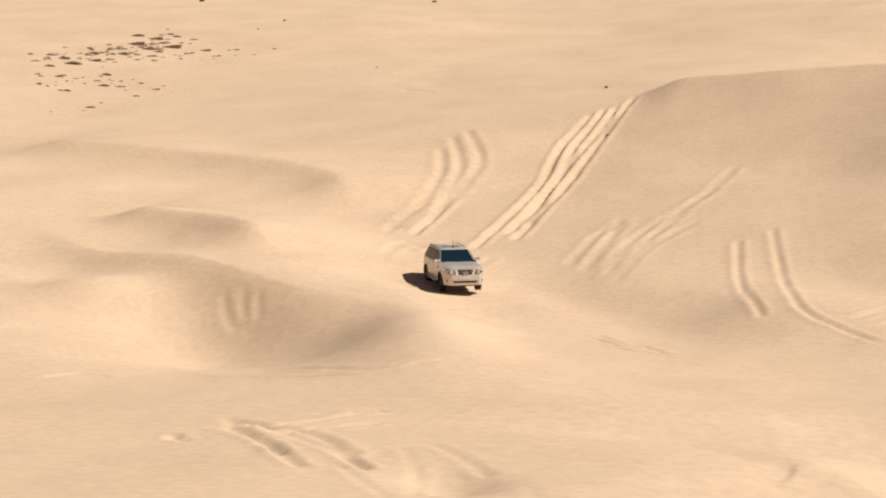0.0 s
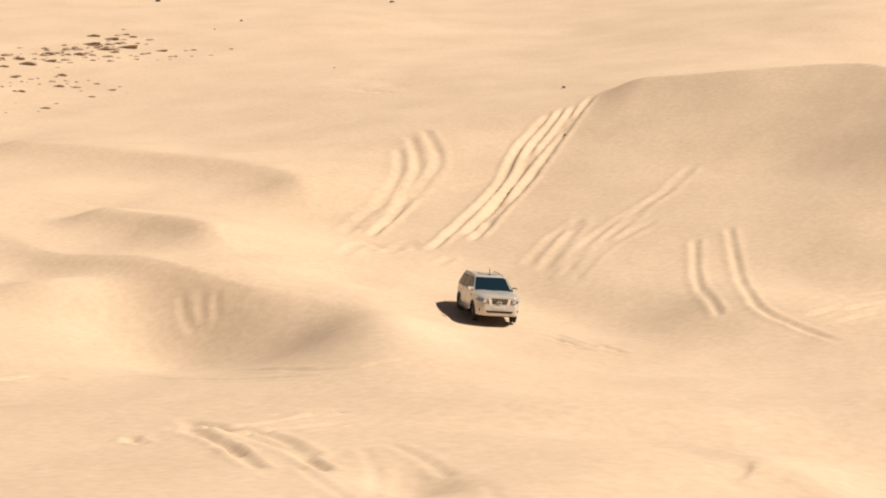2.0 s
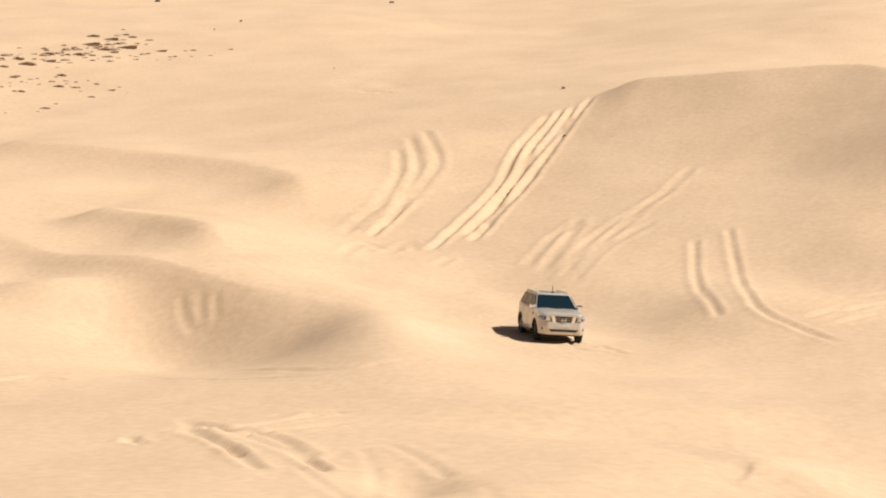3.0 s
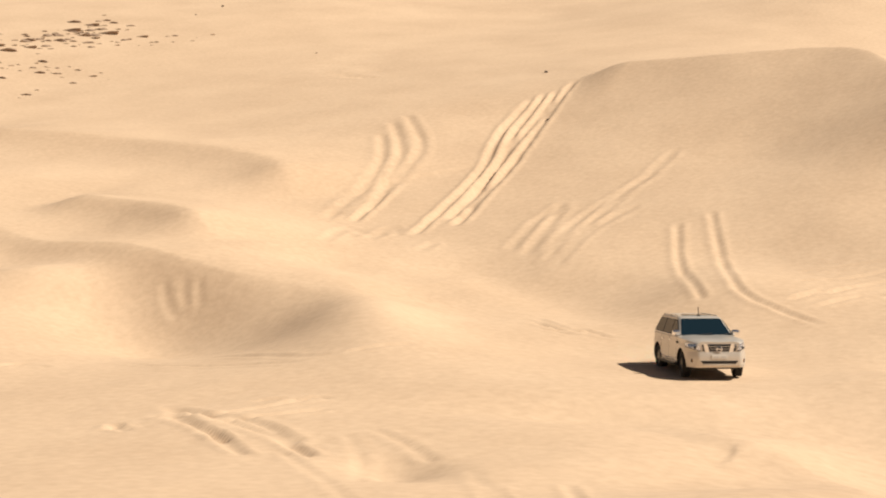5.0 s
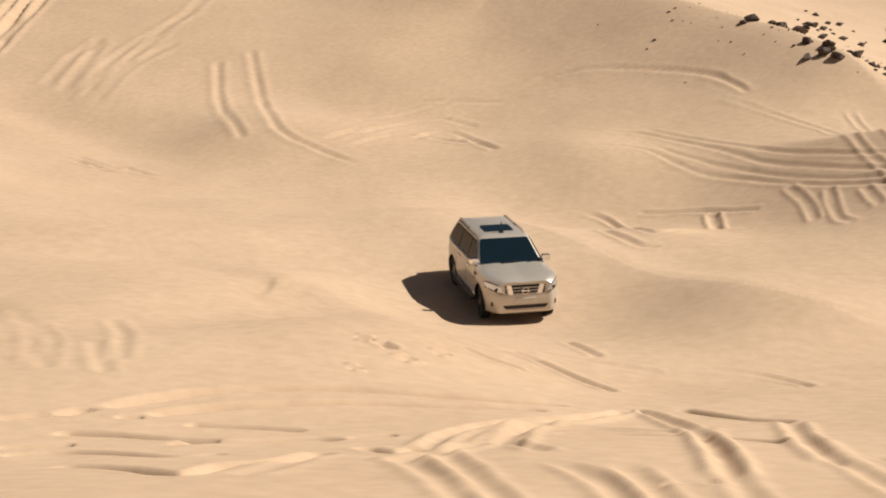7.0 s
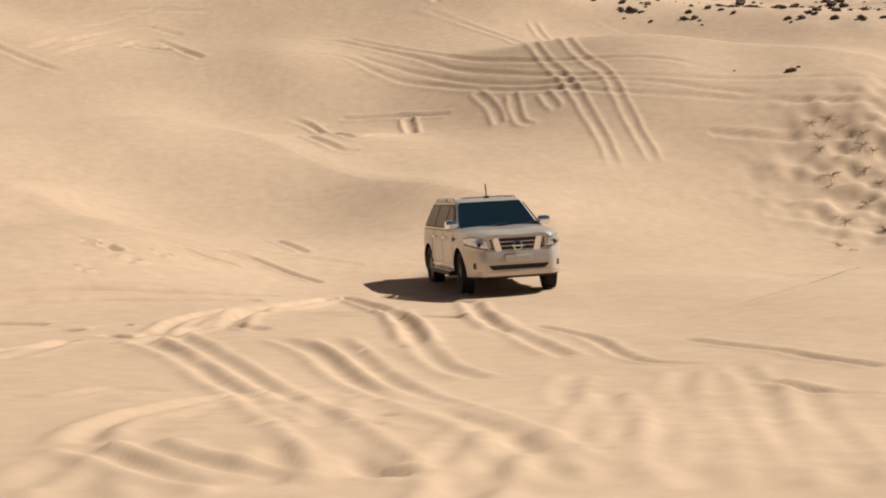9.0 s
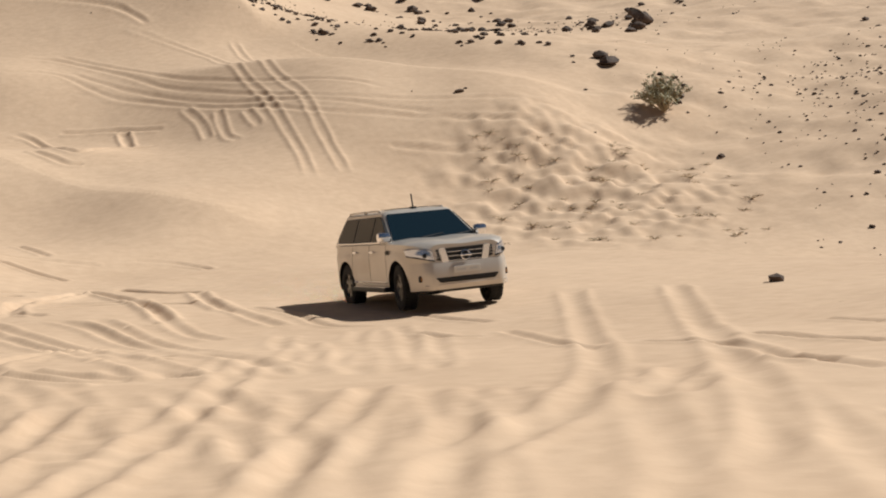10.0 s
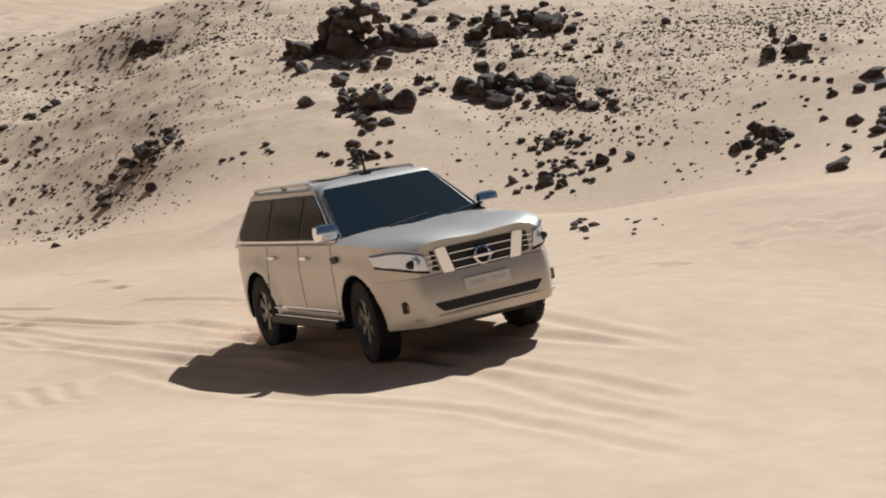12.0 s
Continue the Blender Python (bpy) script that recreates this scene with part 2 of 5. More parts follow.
def wheel_heights():
    """The sand under the four wheels along the car's way."""
    out = []
    between = [[(u + v) / 2 for u, v in zip(a, b)] for a, b in zip(DRIVE, DRIVE[1:]) if b[0] - a[0] == 0.5]
    for _, x, y, z, heading, nose, lean in DRIVE + between:
        h, rise, tip = radians(heading), math.tan(radians(nose)), math.tan(radians(lean))
        for fore in (-1.5, 1.5):
            for off in (-0.9, 0.9, -2.6, 2.6):
                out.append((x + fore * math.cos(h) - off * math.sin(h), y + fore * math.sin(h) + off * math.cos(h), z + fore * rise + off * tip))
    return out


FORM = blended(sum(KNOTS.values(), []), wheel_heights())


def lane(x, y, z):
    """Lets the sand meet the wheels along the car's way."""
    px, py, pz = (np.array([r[k] for r in DRIVE]) for k in (1, 2, 3))
    gap = pz - dunes_raw(px, py)
    px = np.concatenate([[2 * px[0] - px[3]], px, [px[-1] - 2.5]])
    py = np.concatenate([[2 * py[0] - py[3]], py, [py[-1] - 7]])
    gap = np.concatenate([[gap[0]], gap, [gap[-1]]])
    d, s, side = along(x, y, list(zip(px, py)))
    length = np.concatenate([[0], np.cumsum(np.hypot(np.diff(px), np.diff(py)))])
    return z + np.interp(s * length[-1], length, gap) * np.exp(-(d / 2.2) ** 2)


DUNES = []


def crest(line, height, left, right, ends=0.2):
    DUNES.append((line, height, left, right, ends))


MOUNDS = []


def mound(x, y, height, long, wide, angle):
    """A soft rise or hollow: its half length along the heading from east, and its half width."""
    MOUNDS.append((x, y, height, long, wide, radians(angle)))


# the bowl below the long crest and the dunes behind it
crest([(-62.7, 56.1), (-59.2, 55.4), (-53.2, 53.6), (-48.2, 53.6), (-43.2, 53.0), (-38.8, 52.6), (-35.0, 52.4), (-32.0, 52.0)], 1.3, 5.0, 1.7, 0.45)
crest([(-83.8, 74.4), (-80.7, 74.9), (-68.3, 76.2), (-56.1, 74.9), (-49.9, 71.2)], 1.4, 8, 3, 0.12)
crest([(-60.3, 60.0), (-55.9, 60.3), (-49.7, 59.3), (-44.7, 57.1)], 1.1, 5, 1.7, 0.25)
mound(-40.5, 48.6, -1.2, 5.5, 3.0, -8)
mound(-31.0, 48.6, 1.0, 6.0, 2.6, -52)
mound(-49.5, 50.0, 1.0, 3.5, 2.0, 30)
# the high dune with the tracks
crest([(-44.2, 99.5), (-33.6, 99.3), (-23.0, 98.3), (-15.0, 84.3), (-12.1, 82.7), (-3.3, 76.2), (2.4, 70.6), (7.0, 63.5)], 1.2, 1.6, 4.0, 0.06)
mound(11.0, 58.0, -1.2, 11.0, 3.5, -38)
crest([(-11.0, 50.2), (-7.2, 46.8), (-3.4, 42.3), (-0.2, 38.4), (4.4, 34.5)], 0.4, 1.5, 5, 0.15)
crest([(8.1, 27.6), (10.7, 26.9), (16.8, 16.1), (21.4, 13.2)], 0.5, 1.6, 5, 0.2)
crest([(13.7, 11.4), (14.5, 9.9), (16.0, -0.6), (15.1, -7.8), (13.9, -13.9), (13.4, -18.3), (13.9, -21.0), (14.4, -22.1)], 0.4, 1.5, 4, 0.12)
# the brow of the track dune
crest([(-3.6, 61.0), (0.3, 57.6), (4.0, 55.4), (8.6, 53.2), (13.1, 50.0), (17.3, 47.6), (20.5, 48.0), (24.0, 49.5), (28.0, 52.0)], 0.9, 2.4, 4.6, 0.3)
# the shallow pit with its pale rim, and the soft swells before it
mound(-10.6, 30.6, -0.55, 3.6, 2.3, 62)
crest([(-12.7, 35.2), (-11.5, 36.1), (-9.3, 34.7), (-7.2, 32.1)], 0.3, 3, 1.2, 0.25)
crest([(15.9, -1.5), (15.7, -3.9), (15.5, -6.4)], 0.5, 1.5, 2.5, 0.3)
mound(-17.2, 28.6, -0.35, 1.6, 1.0, -40)
mound(-16.0, 37.5, -0.5, 5.0, 1.8, 20)


RUTS = []


def rut(line, width, depth, berm):
    RUTS.append((line, width, depth, berm))


rut([(-46.0, 94.9), (-45.0, 88.0), (-42.8, 80.8), (-41.3, 72.4), (-40.4, 68.4)], 0.25, 0.24, 0.14)
rut([(-45.5, 96.1), (-44.4, 89.5), (-42.2, 81.5), (-40.0, 71.6)], 0.25, 0.24, 0.14)
rut([(-44.3, 98.6), (-43.4, 91.9), (-41.8, 84.3), (-40.2, 75.8), (-39.1, 70.6)], 0.25, 0.24, 0.14)
rut([(-44.8, 96.7), (-43.8, 91.3), (-42.6, 84.1), (-40.1, 73.7)], 0.25, 0.24, 0.14)
rut([(-81.2, 120.0), (-75.8, 111.4), (-69.8, 105.8), (-65.4, 104.3)], 0.3, 0.3, 0.16)
rut([(-79.0, 120.5), (-72.5, 111.7), (-66.6, 107.2)], 0.3, 0.3, 0.16)
rut([(-34.4, 75.1), (-33.5, 71.0), (-32.6, 66.6)], 0.3, 0.05, 0.05)
rut([(-31.3, 85.0), (-31.5, 74.1), (-31.0, 65.1)], 0.3, 0.05, 0.05)
rut([(-27.8, 33.5), (-24.6, 32.1), (-21.8, 30.5), (-19.6, 28.8)], 0.16, 0.15, 0.07)
rut([(-26.4, 32.9), (-24.0, 32.3), (-20.9, 30.2)], 0.16, 0.15, 0.07)
rut([(-25.7, 34.8), (-24.7, 35.3), (-23.8, 35.7)], 0.16, 0.15, 0.07)
rut([(-27.0, 32.4), (-24.0, 30.6), (-22.8, 29.7)], 0.16, 0.15, 0.07)
rut([(-26.6, 72.2), (-24.0, 65.6), (-20.7, 59.3)], 0.17, 0.1, 0.1)
rut([(-25.4, 74.0), (-22.8, 67.9), (-19.7, 60.9), (-17.2, 58.7), (-15.1, 57.3)], 0.17, 0.1, 0.1)
rut([(-20.1, 32.3), (-18.7, 31.4), (-16.9, 29.8)], 0.14, 0.05, 0.05)
rut([(-27.2, 56.7), (-24.5, 54.2), (-22.1, 53.7)], 0.14, 0.05, 0.05)
rut([(3.21, -9.71), (2.44, -12.71), (1.93, -15.18), (1.42, -17.6), (1.35, -19.06), (0.85, -20.73)], 0.08, 0.022, 0.016)
rut([(4.2, -8.35), (3.45, -12.39), (3.62, -14.36), (2.94, -17.34), (2.82, -18.67)], 0.08, 0.022, 0.016)
rut([(3.69, -7.19), (2.69, -10.37), (1.94, -12.91), (1.74, -15.15)], 0.08, 0.022, 0.016)
rut([(4.84, -0.48), (3.64, -4.72), (2.55, -7.56), (1.57, -9.55), (0.63, -10.76), (0.08, -11.37)], 0.13, 0.015, 0.018)
rut([(4.7, 3.13), (2.9, -3.37), (1.73, -6.77), (0.78, -8.62), (-0.03, -10.07)], 0.13, 0.015, 0.018)
rut([(-1.32, 2.98), (-0.88, -1.2), (-0.79, -5.95), (-0.87, -9.07), (-0.96, -10.56)], 0.13, 0.015, 0.018)
rut([(0.08, -0.42), (-0.39, -4.83), (-0.79, -7.26)], 0.13, 0.015, 0.018)
rut([(1.39, 2.7), (0.37, -4.57), (-0.42, -7.53), (-1.18, -10.03)], 0.13, 0.015, 0.018)
rut([(2.48, 2.21), (1.7, -3.45), (0.85, -6.3), (-0.16, -8.45), (-0.92, -9.93)], 0.13, 0.015, 0.018)
rut([(-0.94, -1.11), (-1.41, -5.87), (-1.63, -8.49)], 0.13, 0.015, 0.018)
rut([(1.81, -1.67), (0.69, -6.12), (-0.3, -8.95)], 0.13, 0.015, 0.018)
rut([(4.89, -2.11), (5.15, -4.63), (5.28, -6.71), (5.41, -8.4)], 0.06, 0.05, 0.02)
rut([(4.29, -6.29), (4.08, -8.22), (3.36, -10.52), (3.06, -11.61)], 0.06, 0.05, 0.02)
rut([(5.06, -5.19), (4.6, -7.82), (4.16, -10.1)], 0.06, 0.05, 0.02)
rut([(2.71, -16.61), (1.76, -20.91), (0.48, -24.41), (0.12, -26.39)], 0.11, 0.026, 0.02)
rut([(2.57, -17.29), (1.32, -21.81), (1.14, -24.18), (0.95, -25.82)], 0.11, 0.026, 0.02)
rut([(5.05, -15.35), (4.44, -18.59), (2.86, -22.77), (2.54, -24.75)], 0.11, 0.026, 0.02)
rut([(0.9, -17.36), (-0.52, -22.61), (-0.51, -24.97), (-0.96, -27.12)], 0.11, 0.026, 0.02)
rut([(2.5, -4.2), (1.05, -9.2), (-0.98, -14.01), (-2.56, -16.83)], 0.11, 0.026, 0.02)
rut([(6.01, -18.13), (6.66, -19.64), (8.26, -19.87)], 0.11, 0.026, 0.02)
rut([(2.99, -20.56), (2.26, -22.9), (2.41, -24.47)], 0.11, 0.026, 0.02)
# on the slope of the high dune and in the bowl
rut([(-52.56, 84.54), (-49.25, 79.25), (-48.11, 75.85), (-47.49, 72.44), (-46.29, 68.62)], 0.26, 0.2, 0.16)
rut([(-53.56, 87.54), (-49.14, 81.51), (-47.35, 76.94), (-46.1, 73.38), (-45.05, 69.37)], 0.26, 0.2, 0.16)
rut([(-53.38, 89.18), (-49.18, 84.11), (-47.88, 81.57), (-47.04, 78.11), (-46.5, 75.6), (-45.51, 71.85)], 0.26, 0.2, 0.16)
rut([(-42.59, 62.95), (-44.5, 67.97), (-42.21, 67.31), (-42.23, 69.09)], 0.3, 0.05, 0.05)
rut([(-41.98, 66.38), (-42.58, 69.64), (-41.08, 68.11)], 0.3, 0.05, 0.05)
rut([(-38.38, 65.67), (-38.52, 67.68)], 0.3, 0.05, 0.05)
rut([(-33.92, 67.28), (-34.63, 72.04), (-34.61, 75.68)], 0.3, 0.05, 0.05)
rut([(-31.3, 66.51), (-32.26, 72.03), (-31.78, 77.19), (-30.95, 81.23)], 0.3, 0.05, 0.05)
rut([(-30.35, 65.15), (-30.83, 71.04), (-29.89, 75.03)], 0.3, 0.05, 0.05)
rut([(-43.89, 52.08), (-42.91, 51.2), (-41.76, 50.64)], 0.18, 0.06, 0.04)
rut([(-42.91, 52.29), (-41.71, 51.05)], 0.18, 0.06, 0.04)
rut([(-42.05, 52.25), (-40.99, 51.22)], 0.18, 0.06, 0.04)
rut([(-40.31, 44.3), (-35.07, 44.48), (-28.83, 41.49), (-26.91, 41.71)], 0.18, 0.06, 0.04)
rut([(-38.07, 42.48), (-33.84, 41.32), (-28.12, 40.48)], 0.18, 0.06, 0.04)
rut([(-27.04, 41.56), (-26.36, 42.61), (-25.55, 43.52)], 0.18, 0.06, 0.04)
rut([(-27.34, 32.25), (-25.5, 32.96), (-24.04, 35.82)], 0.16, 0.1, 0.06)
rut([(-25.11, 31.97), (-24.01, 33.04), (-22.86, 34.38)], 0.16, 0.1, 0.06)
rut([(-27.17, 30.13), (-27.51, 31.06)], 0.16, 0.1, 0.06)
rut([(-27.75, 30.99), (-26.5, 30.15)], 0.16, 0.1, 0.06)
rut([(-25.37, 53.48), (-24.0, 53.21)], 0.16, 0.1, 0.06)
rut([(-24.46, 54.77), (-22.82, 53.84)], 0.16, 0.1, 0.06)
rut([(-28.0, 33.51), (-23.97, 30.54), (-21.1, 28.21)], 0.16, 0.1, 0.06)
rut([(-40.07, 37.91), (-40.03, 39.5), (-38.56, 39.73)], 0.16, 0.1, 0.06)
# along the foot and the face of the track dune
rut([(-18.41, 65.5), (-15.81, 67.21), (-14.04, 67.96), (-10.43, 67.68)], 0.16, 0.1, 0.06)
rut([(-17.77, 63.24), (-15.83, 65.0), (-14.13, 67.06), (-13.2, 67.87)], 0.16, 0.1, 0.06)
rut([(-16.07, 61.79), (-14.64, 64.48), (-13.29, 65.61), (-11.23, 64.48)], 0.16, 0.1, 0.06)
rut([(-17.14, 60.11), (-16.19, 62.25)], 0.16, 0.1, 0.06)
rut([(-13.81, 61.95), (-12.34, 63.51), (-9.6, 59.3)], 0.16, 0.1, 0.06)
rut([(-26.49, 54.99), (-24.69, 53.76), (-23.58, 53.99)], 0.16, 0.1, 0.06)
rut([(-10.13, 69.28), (-8.06, 70.33), (-5.28, 69.96), (-1.21, 67.51), (0.8, 64.44)], 0.16, 0.1, 0.06)
rut([(-6.07, 58.37), (-3.68, 58.42), (-1.22, 55.75), (1.06, 53.83), (4.16, 50.15), (6.9, 47.0), (9.63, 45.75), (15.08, 43.57)], 0.13, 0.05, 0.035)
rut([(-5.87, 61.33), (-3.32, 60.57), (-0.79, 58.04), (1.09, 55.55), (3.26, 53.02), (7.09, 48.47), (10.83, 46.91), (15.63, 45.39)], 0.13, 0.05, 0.035)
rut([(-3.88, 61.7), (-0.8, 58.92), (2.24, 55.42), (5.39, 52.18), (10.1, 48.32)], 0.13, 0.05, 0.035)
rut([(-3.23, 59.0), (-0.77, 56.41), (1.07, 54.47), (5.17, 49.69), (8.85, 46.87), (12.37, 45.18)], 0.13, 0.05, 0.035)
rut([(10.6, 45.8), (13.11, 44.37), (15.15, 43.8)], 0.13, 0.05, 0.035)
rut([(-0.89, 64.88), (1.19, 62.55), (3.57, 59.2), (4.62, 53.43), (5.21, 50.19), (5.62, 46.04), (5.87, 43.24), (5.91, 40.56)], 0.12, 0.015, 0.05)
rut([(4.78, 62.78), (5.75, 53.66), (6.58, 49.28), (6.88, 45.37), (7.28, 41.1)], 0.12, 0.015, 0.05)
rut([(1.92, 52.62), (2.48, 50.17), (2.68, 47.56)], 0.12, 0.015, 0.05)
rut([(3.25, 50.91), (3.36, 47.27), (3.79, 46.21)], 0.12, 0.015, 0.05)
rut([(4.33, 49.59), (4.65, 47.19)], 0.12, 0.015, 0.05)
rut([(-5.33, 52.82), (-4.11, 51.28), (-2.5, 45.69), (-1.02, 47.55), (0.78, 48.64)], 0.15, 0.08, 0.07)
rut([(-3.35, 52.68), (-1.14, 52.23), (1.02, 50.98)], 0.15, 0.08, 0.07)
rut([(-4.07, 46.12), (-2.78, 44.13), (-2.03, 44.04)], 0.15, 0.08, 0.07)
rut([(-0.66, 51.73), (-0.44, 48.78)], 0.15, 0.08, 0.07)
rut([(-16.37, 61.17), (-14.94, 63.72), (-12.74, 65.91)], 0.15, 0.08, 0.07)
rut([(-15.98, 59.59), (-14.14, 62.39), (-10.6, 61.01)], 0.15, 0.08, 0.07)
rut([(9.21, 43.51), (11.78, 42.72), (13.82, 42.27)], 0.15, 0.08, 0.07)
# the swept arcs and prints at the foot of the slope
rut([(-9.37, 20.21), (-8.7, 21.3), (-8.04, 22.1), (-7.08, 22.79), (-6.05, 23.34), (-4.96, 23.78), (-3.68, 24.39), (-2.65, 24.92)], 0.15, 0.3, 0.015)
rut([(-8.5, 19.91), (-7.62, 20.95), (-6.74, 21.68), (-5.78, 22.32), (-4.75, 22.82), (-3.7, 23.33), (-2.9, 23.77)], 0.15, 0.3, 0.015)
rut([(-9.72, 19.39), (-9.48, 20.04)], 0.12, 0.2, 0.015)
rut([(-8.79, 19.52), (-8.49, 19.68)], 0.12, 0.2, 0.015)
rut([(-10.35, 18.85), (-9.84, 19.45)], 0.12, 0.2, 0.015)
rut([(-7.66, 19.38), (-6.81, 19.43), (-5.86, 19.4)], 0.12, 0.2, 0.015)
rut([(-9.11, 18.15), (-8.26, 18.15), (-7.38, 18.01), (-6.65, 18.03)], 0.12, 0.2, 0.015)
rut([(-7.16, 17.48), (-6.4, 18.03), (-5.44, 18.55), (-5.09, 18.44)], 0.12, 0.2, 0.015)
rut([(-8.88, 16.11), (-8.3, 16.51), (-7.46, 16.36), (-6.55, 15.97), (-5.95, 16.33)], 0.12, 0.2, 0.015)
rut([(-7.57, 14.87), (-6.7, 14.65), (-5.59, 13.91), (-5.48, 15.01), (-5.0, 15.63), (-4.66, 16.63)], 0.12, 0.2, 0.015)
rut([(-5.03, 18.82), (-4.47, 19.16)], 0.12, 0.2, 0.015)
rut([(-2.35, 20.15), (-1.41, 20.55), (-0.6, 20.56), (0.21, 20.54), (0.98, 20.07)], 0.12, 0.2, 0.015)
rut([(-0.81, 25.72), (0.19, 24.35), (1.19, 23.8)], 0.12, 0.2, 0.015)
rut([(-9.26, 16.83), (-8.45, 17.3)], 0.12, 0.2, 0.015)
rut([(-4.5, 17.39), (-3.89, 16.74), (-3.78, 17.53)], 0.12, 0.2, 0.015)
rut([(-3.55, 16.46), (-3.76, 19.26), (-3.44, 20.68), (-2.77, 22.02), (-2.03, 23.62)], 0.12, 0.06, 0.06)
rut([(-2.63, 17.48), (-2.85, 20.14), (-2.71, 21.61), (-2.15, 23.01), (-1.56, 24.99)], 0.12, 0.06, 0.06)
rut([(-1.79, 25.35), (-1.13, 24.26), (-0.49, 22.1), (-0.0, 18.65), (0.22, 15.6)], 0.12, 0.06, 0.06)
rut([(1.1, 23.8), (1.21, 20.15), (1.43, 17.46)], 0.12, 0.06, 0.06)
rut([(-7.16, 27.17), (-6.83, 27.23)], 0.13, 0.1, 0.05)
rut([(-6.7, 27.15), (-6.34, 26.87)], 0.13, 0.1, 0.05)
rut([(-6.08, 26.24), (-5.85, 26.55)], 0.13, 0.1, 0.05)
rut([(-5.62, 27.46), (-5.35, 27.69)], 0.13, 0.1, 0.05)
rut([(-6.67, 24.83), (-6.47, 24.95)], 0.13, 0.1, 0.05)
rut([(-5.4, 28.99), (-4.68, 28.59), (-3.96, 28.45)], 0.09, 0.07, 0.04)
rut([(-4.6, 30.29), (-3.53, 29.58), (-2.12, 28.12)], 0.09, 0.07, 0.04)
rut([(-4.23, 31.16), (-2.84, 30.98), (-1.25, 30.65)], 0.09, 0.07, 0.04)
rut([(-0.43, 31.31), (0.76, 30.96), (1.74, 29.58)], 0.09, 0.07, 0.04)
rut([(-3.86, 34.4), (-2.78, 31.67)], 0.09, 0.07, 0.04)
rut([(-20.56, 31.74), (-18.58, 29.32), (-16.69, 26.15)], 0.13, 0.025, 0.025)
rut([(-15.37, 28.91), (-13.49, 25.99), (-11.78, 22.72)], 0.13, 0.025, 0.025)
rut([(-14.12, 27.45), (-12.51, 24.8), (-11.43, 22.36)], 0.13, 0.025, 0.025)
rut([(-11.69, 25.06), (-10.33, 22.39)], 0.13, 0.025, 0.025)
rut([(-12.94, 28.57), (-11.51, 25.86), (-10.48, 23.28)], 0.13, 0.025, 0.025)
rut([(-20.76, 29.23), (-17.21, 25.87), (-14.31, 22.83)], 0.13, 0.025, 0.025)
# wheel tracks crossing on the flat
rut([(-3.8, 16.36), (-2.76, 14.09), (-1.73, 10.99), (-1.05, 8.76), (-0.49, 6.64), (-0.13, 5.2), (0.09, 3.97)], 0.12, 0.04, 0.04)
rut([(-3.48, 17.18), (-2.45, 14.4), (-1.37, 10.99), (-0.49, 7.61), (-0.0, 5.58), (0.28, 4.04)], 0.12, 0.04, 0.04)
rut([(-1.86, 16.18), (-1.08, 14.47), (-0.48, 11.93), (0.09, 9.87), (0.63, 7.71), (0.95, 6.35), (1.13, 5.14), (1.25, 3.88)], 0.12, 0.04, 0.04)
rut([(-1.07, 16.27), (-0.38, 13.55), (0.24, 10.44), (0.77, 7.94), (1.12, 6.36), (1.35, 4.64)], 0.12, 0.04, 0.04)
rut([(-0.32, 22.74), (-0.05, 18.39), (0.3, 15.0), (0.66, 12.96), (1.09, 11.77)], 0.12, 0.04, 0.04)
rut([(-1.94, 5.77), (-2.08, 6.68), (-1.98, 7.62), (-1.76, 8.76), (-1.12, 9.83), (-0.39, 10.42)], 0.12, 0.04, 0.04)
rut([(-1.94, 5.77), (-1.47, 5.01), (-0.99, 4.37), (-0.57, 4.0)], 0.12, 0.04, 0.04)
rut([(-1.61, 5.88), (-1.27, 5.34), (-0.8, 4.66), (-0.45, 4.08)], 0.12, 0.04, 0.04)
rut([(-3.72, 15.56), (-3.38, 16.69), (-2.78, 18.12), (-2.04, 17.03)], 0.12, 0.04, 0.04)
rut([(-2.92, 17.91), (-2.93, 20.47), (-2.09, 21.6), (-0.46, 21.09)], 0.12, 0.04, 0.04)
rut([(1.29, 20.73), (1.55, 17.75), (1.9, 15.41), (2.17, 14.11)], 0.12, 0.04, 0.04)
rut([(1.37, 3.86), (1.51, 5.68), (1.83, 8.02), (2.18, 10.32)], 0.11, 0.018, 0.018)
rut([(1.52, 3.84), (1.75, 5.66), (2.07, 8.03), (2.26, 10.3)], 0.11, 0.018, 0.018)
rut([(1.93, 4.15), (2.26, 6.33), (2.82, 9.71), (3.35, 12.39)], 0.11, 0.018, 0.018)
rut([(2.0, 3.77), (2.33, 5.57), (2.79, 8.84)], 0.11, 0.018, 0.018)
rut([(4.18, 10.13), (3.71, 7.83), (3.22, 5.33), (2.84, 3.6)], 0.11, 0.018, 0.018)
rut([(3.98, 12.77), (3.68, 9.9), (3.3, 7.5), (2.8, 4.16)], 0.11, 0.018, 0.018)
rut([(-0.42, 4.17), (-0.48, 4.97), (-0.64, 5.72)], 0.11, 0.018, 0.018)
rut([(-0.36, 6.65), (-0.49, 8.78), (-0.46, 9.85)], 0.11, 0.018, 0.018)
rut([(0.57, 3.94), (0.61, 4.93), (0.69, 5.71), (0.84, 6.71)], 0.11, 0.018, 0.018)
rut([(1.72, 8.91), (1.79, 10.38), (2.06, 12.17)], 0.11, 0.018, 0.018)
rut([(0.93, 3.91), (0.91, 5.16), (1.04, 6.36)], 0.11, 0.018, 0.018)
rut([(-1.92, 4.06), (-1.93, 4.82), (-1.94, 5.77)], 0.11, 0.018, 0.018)
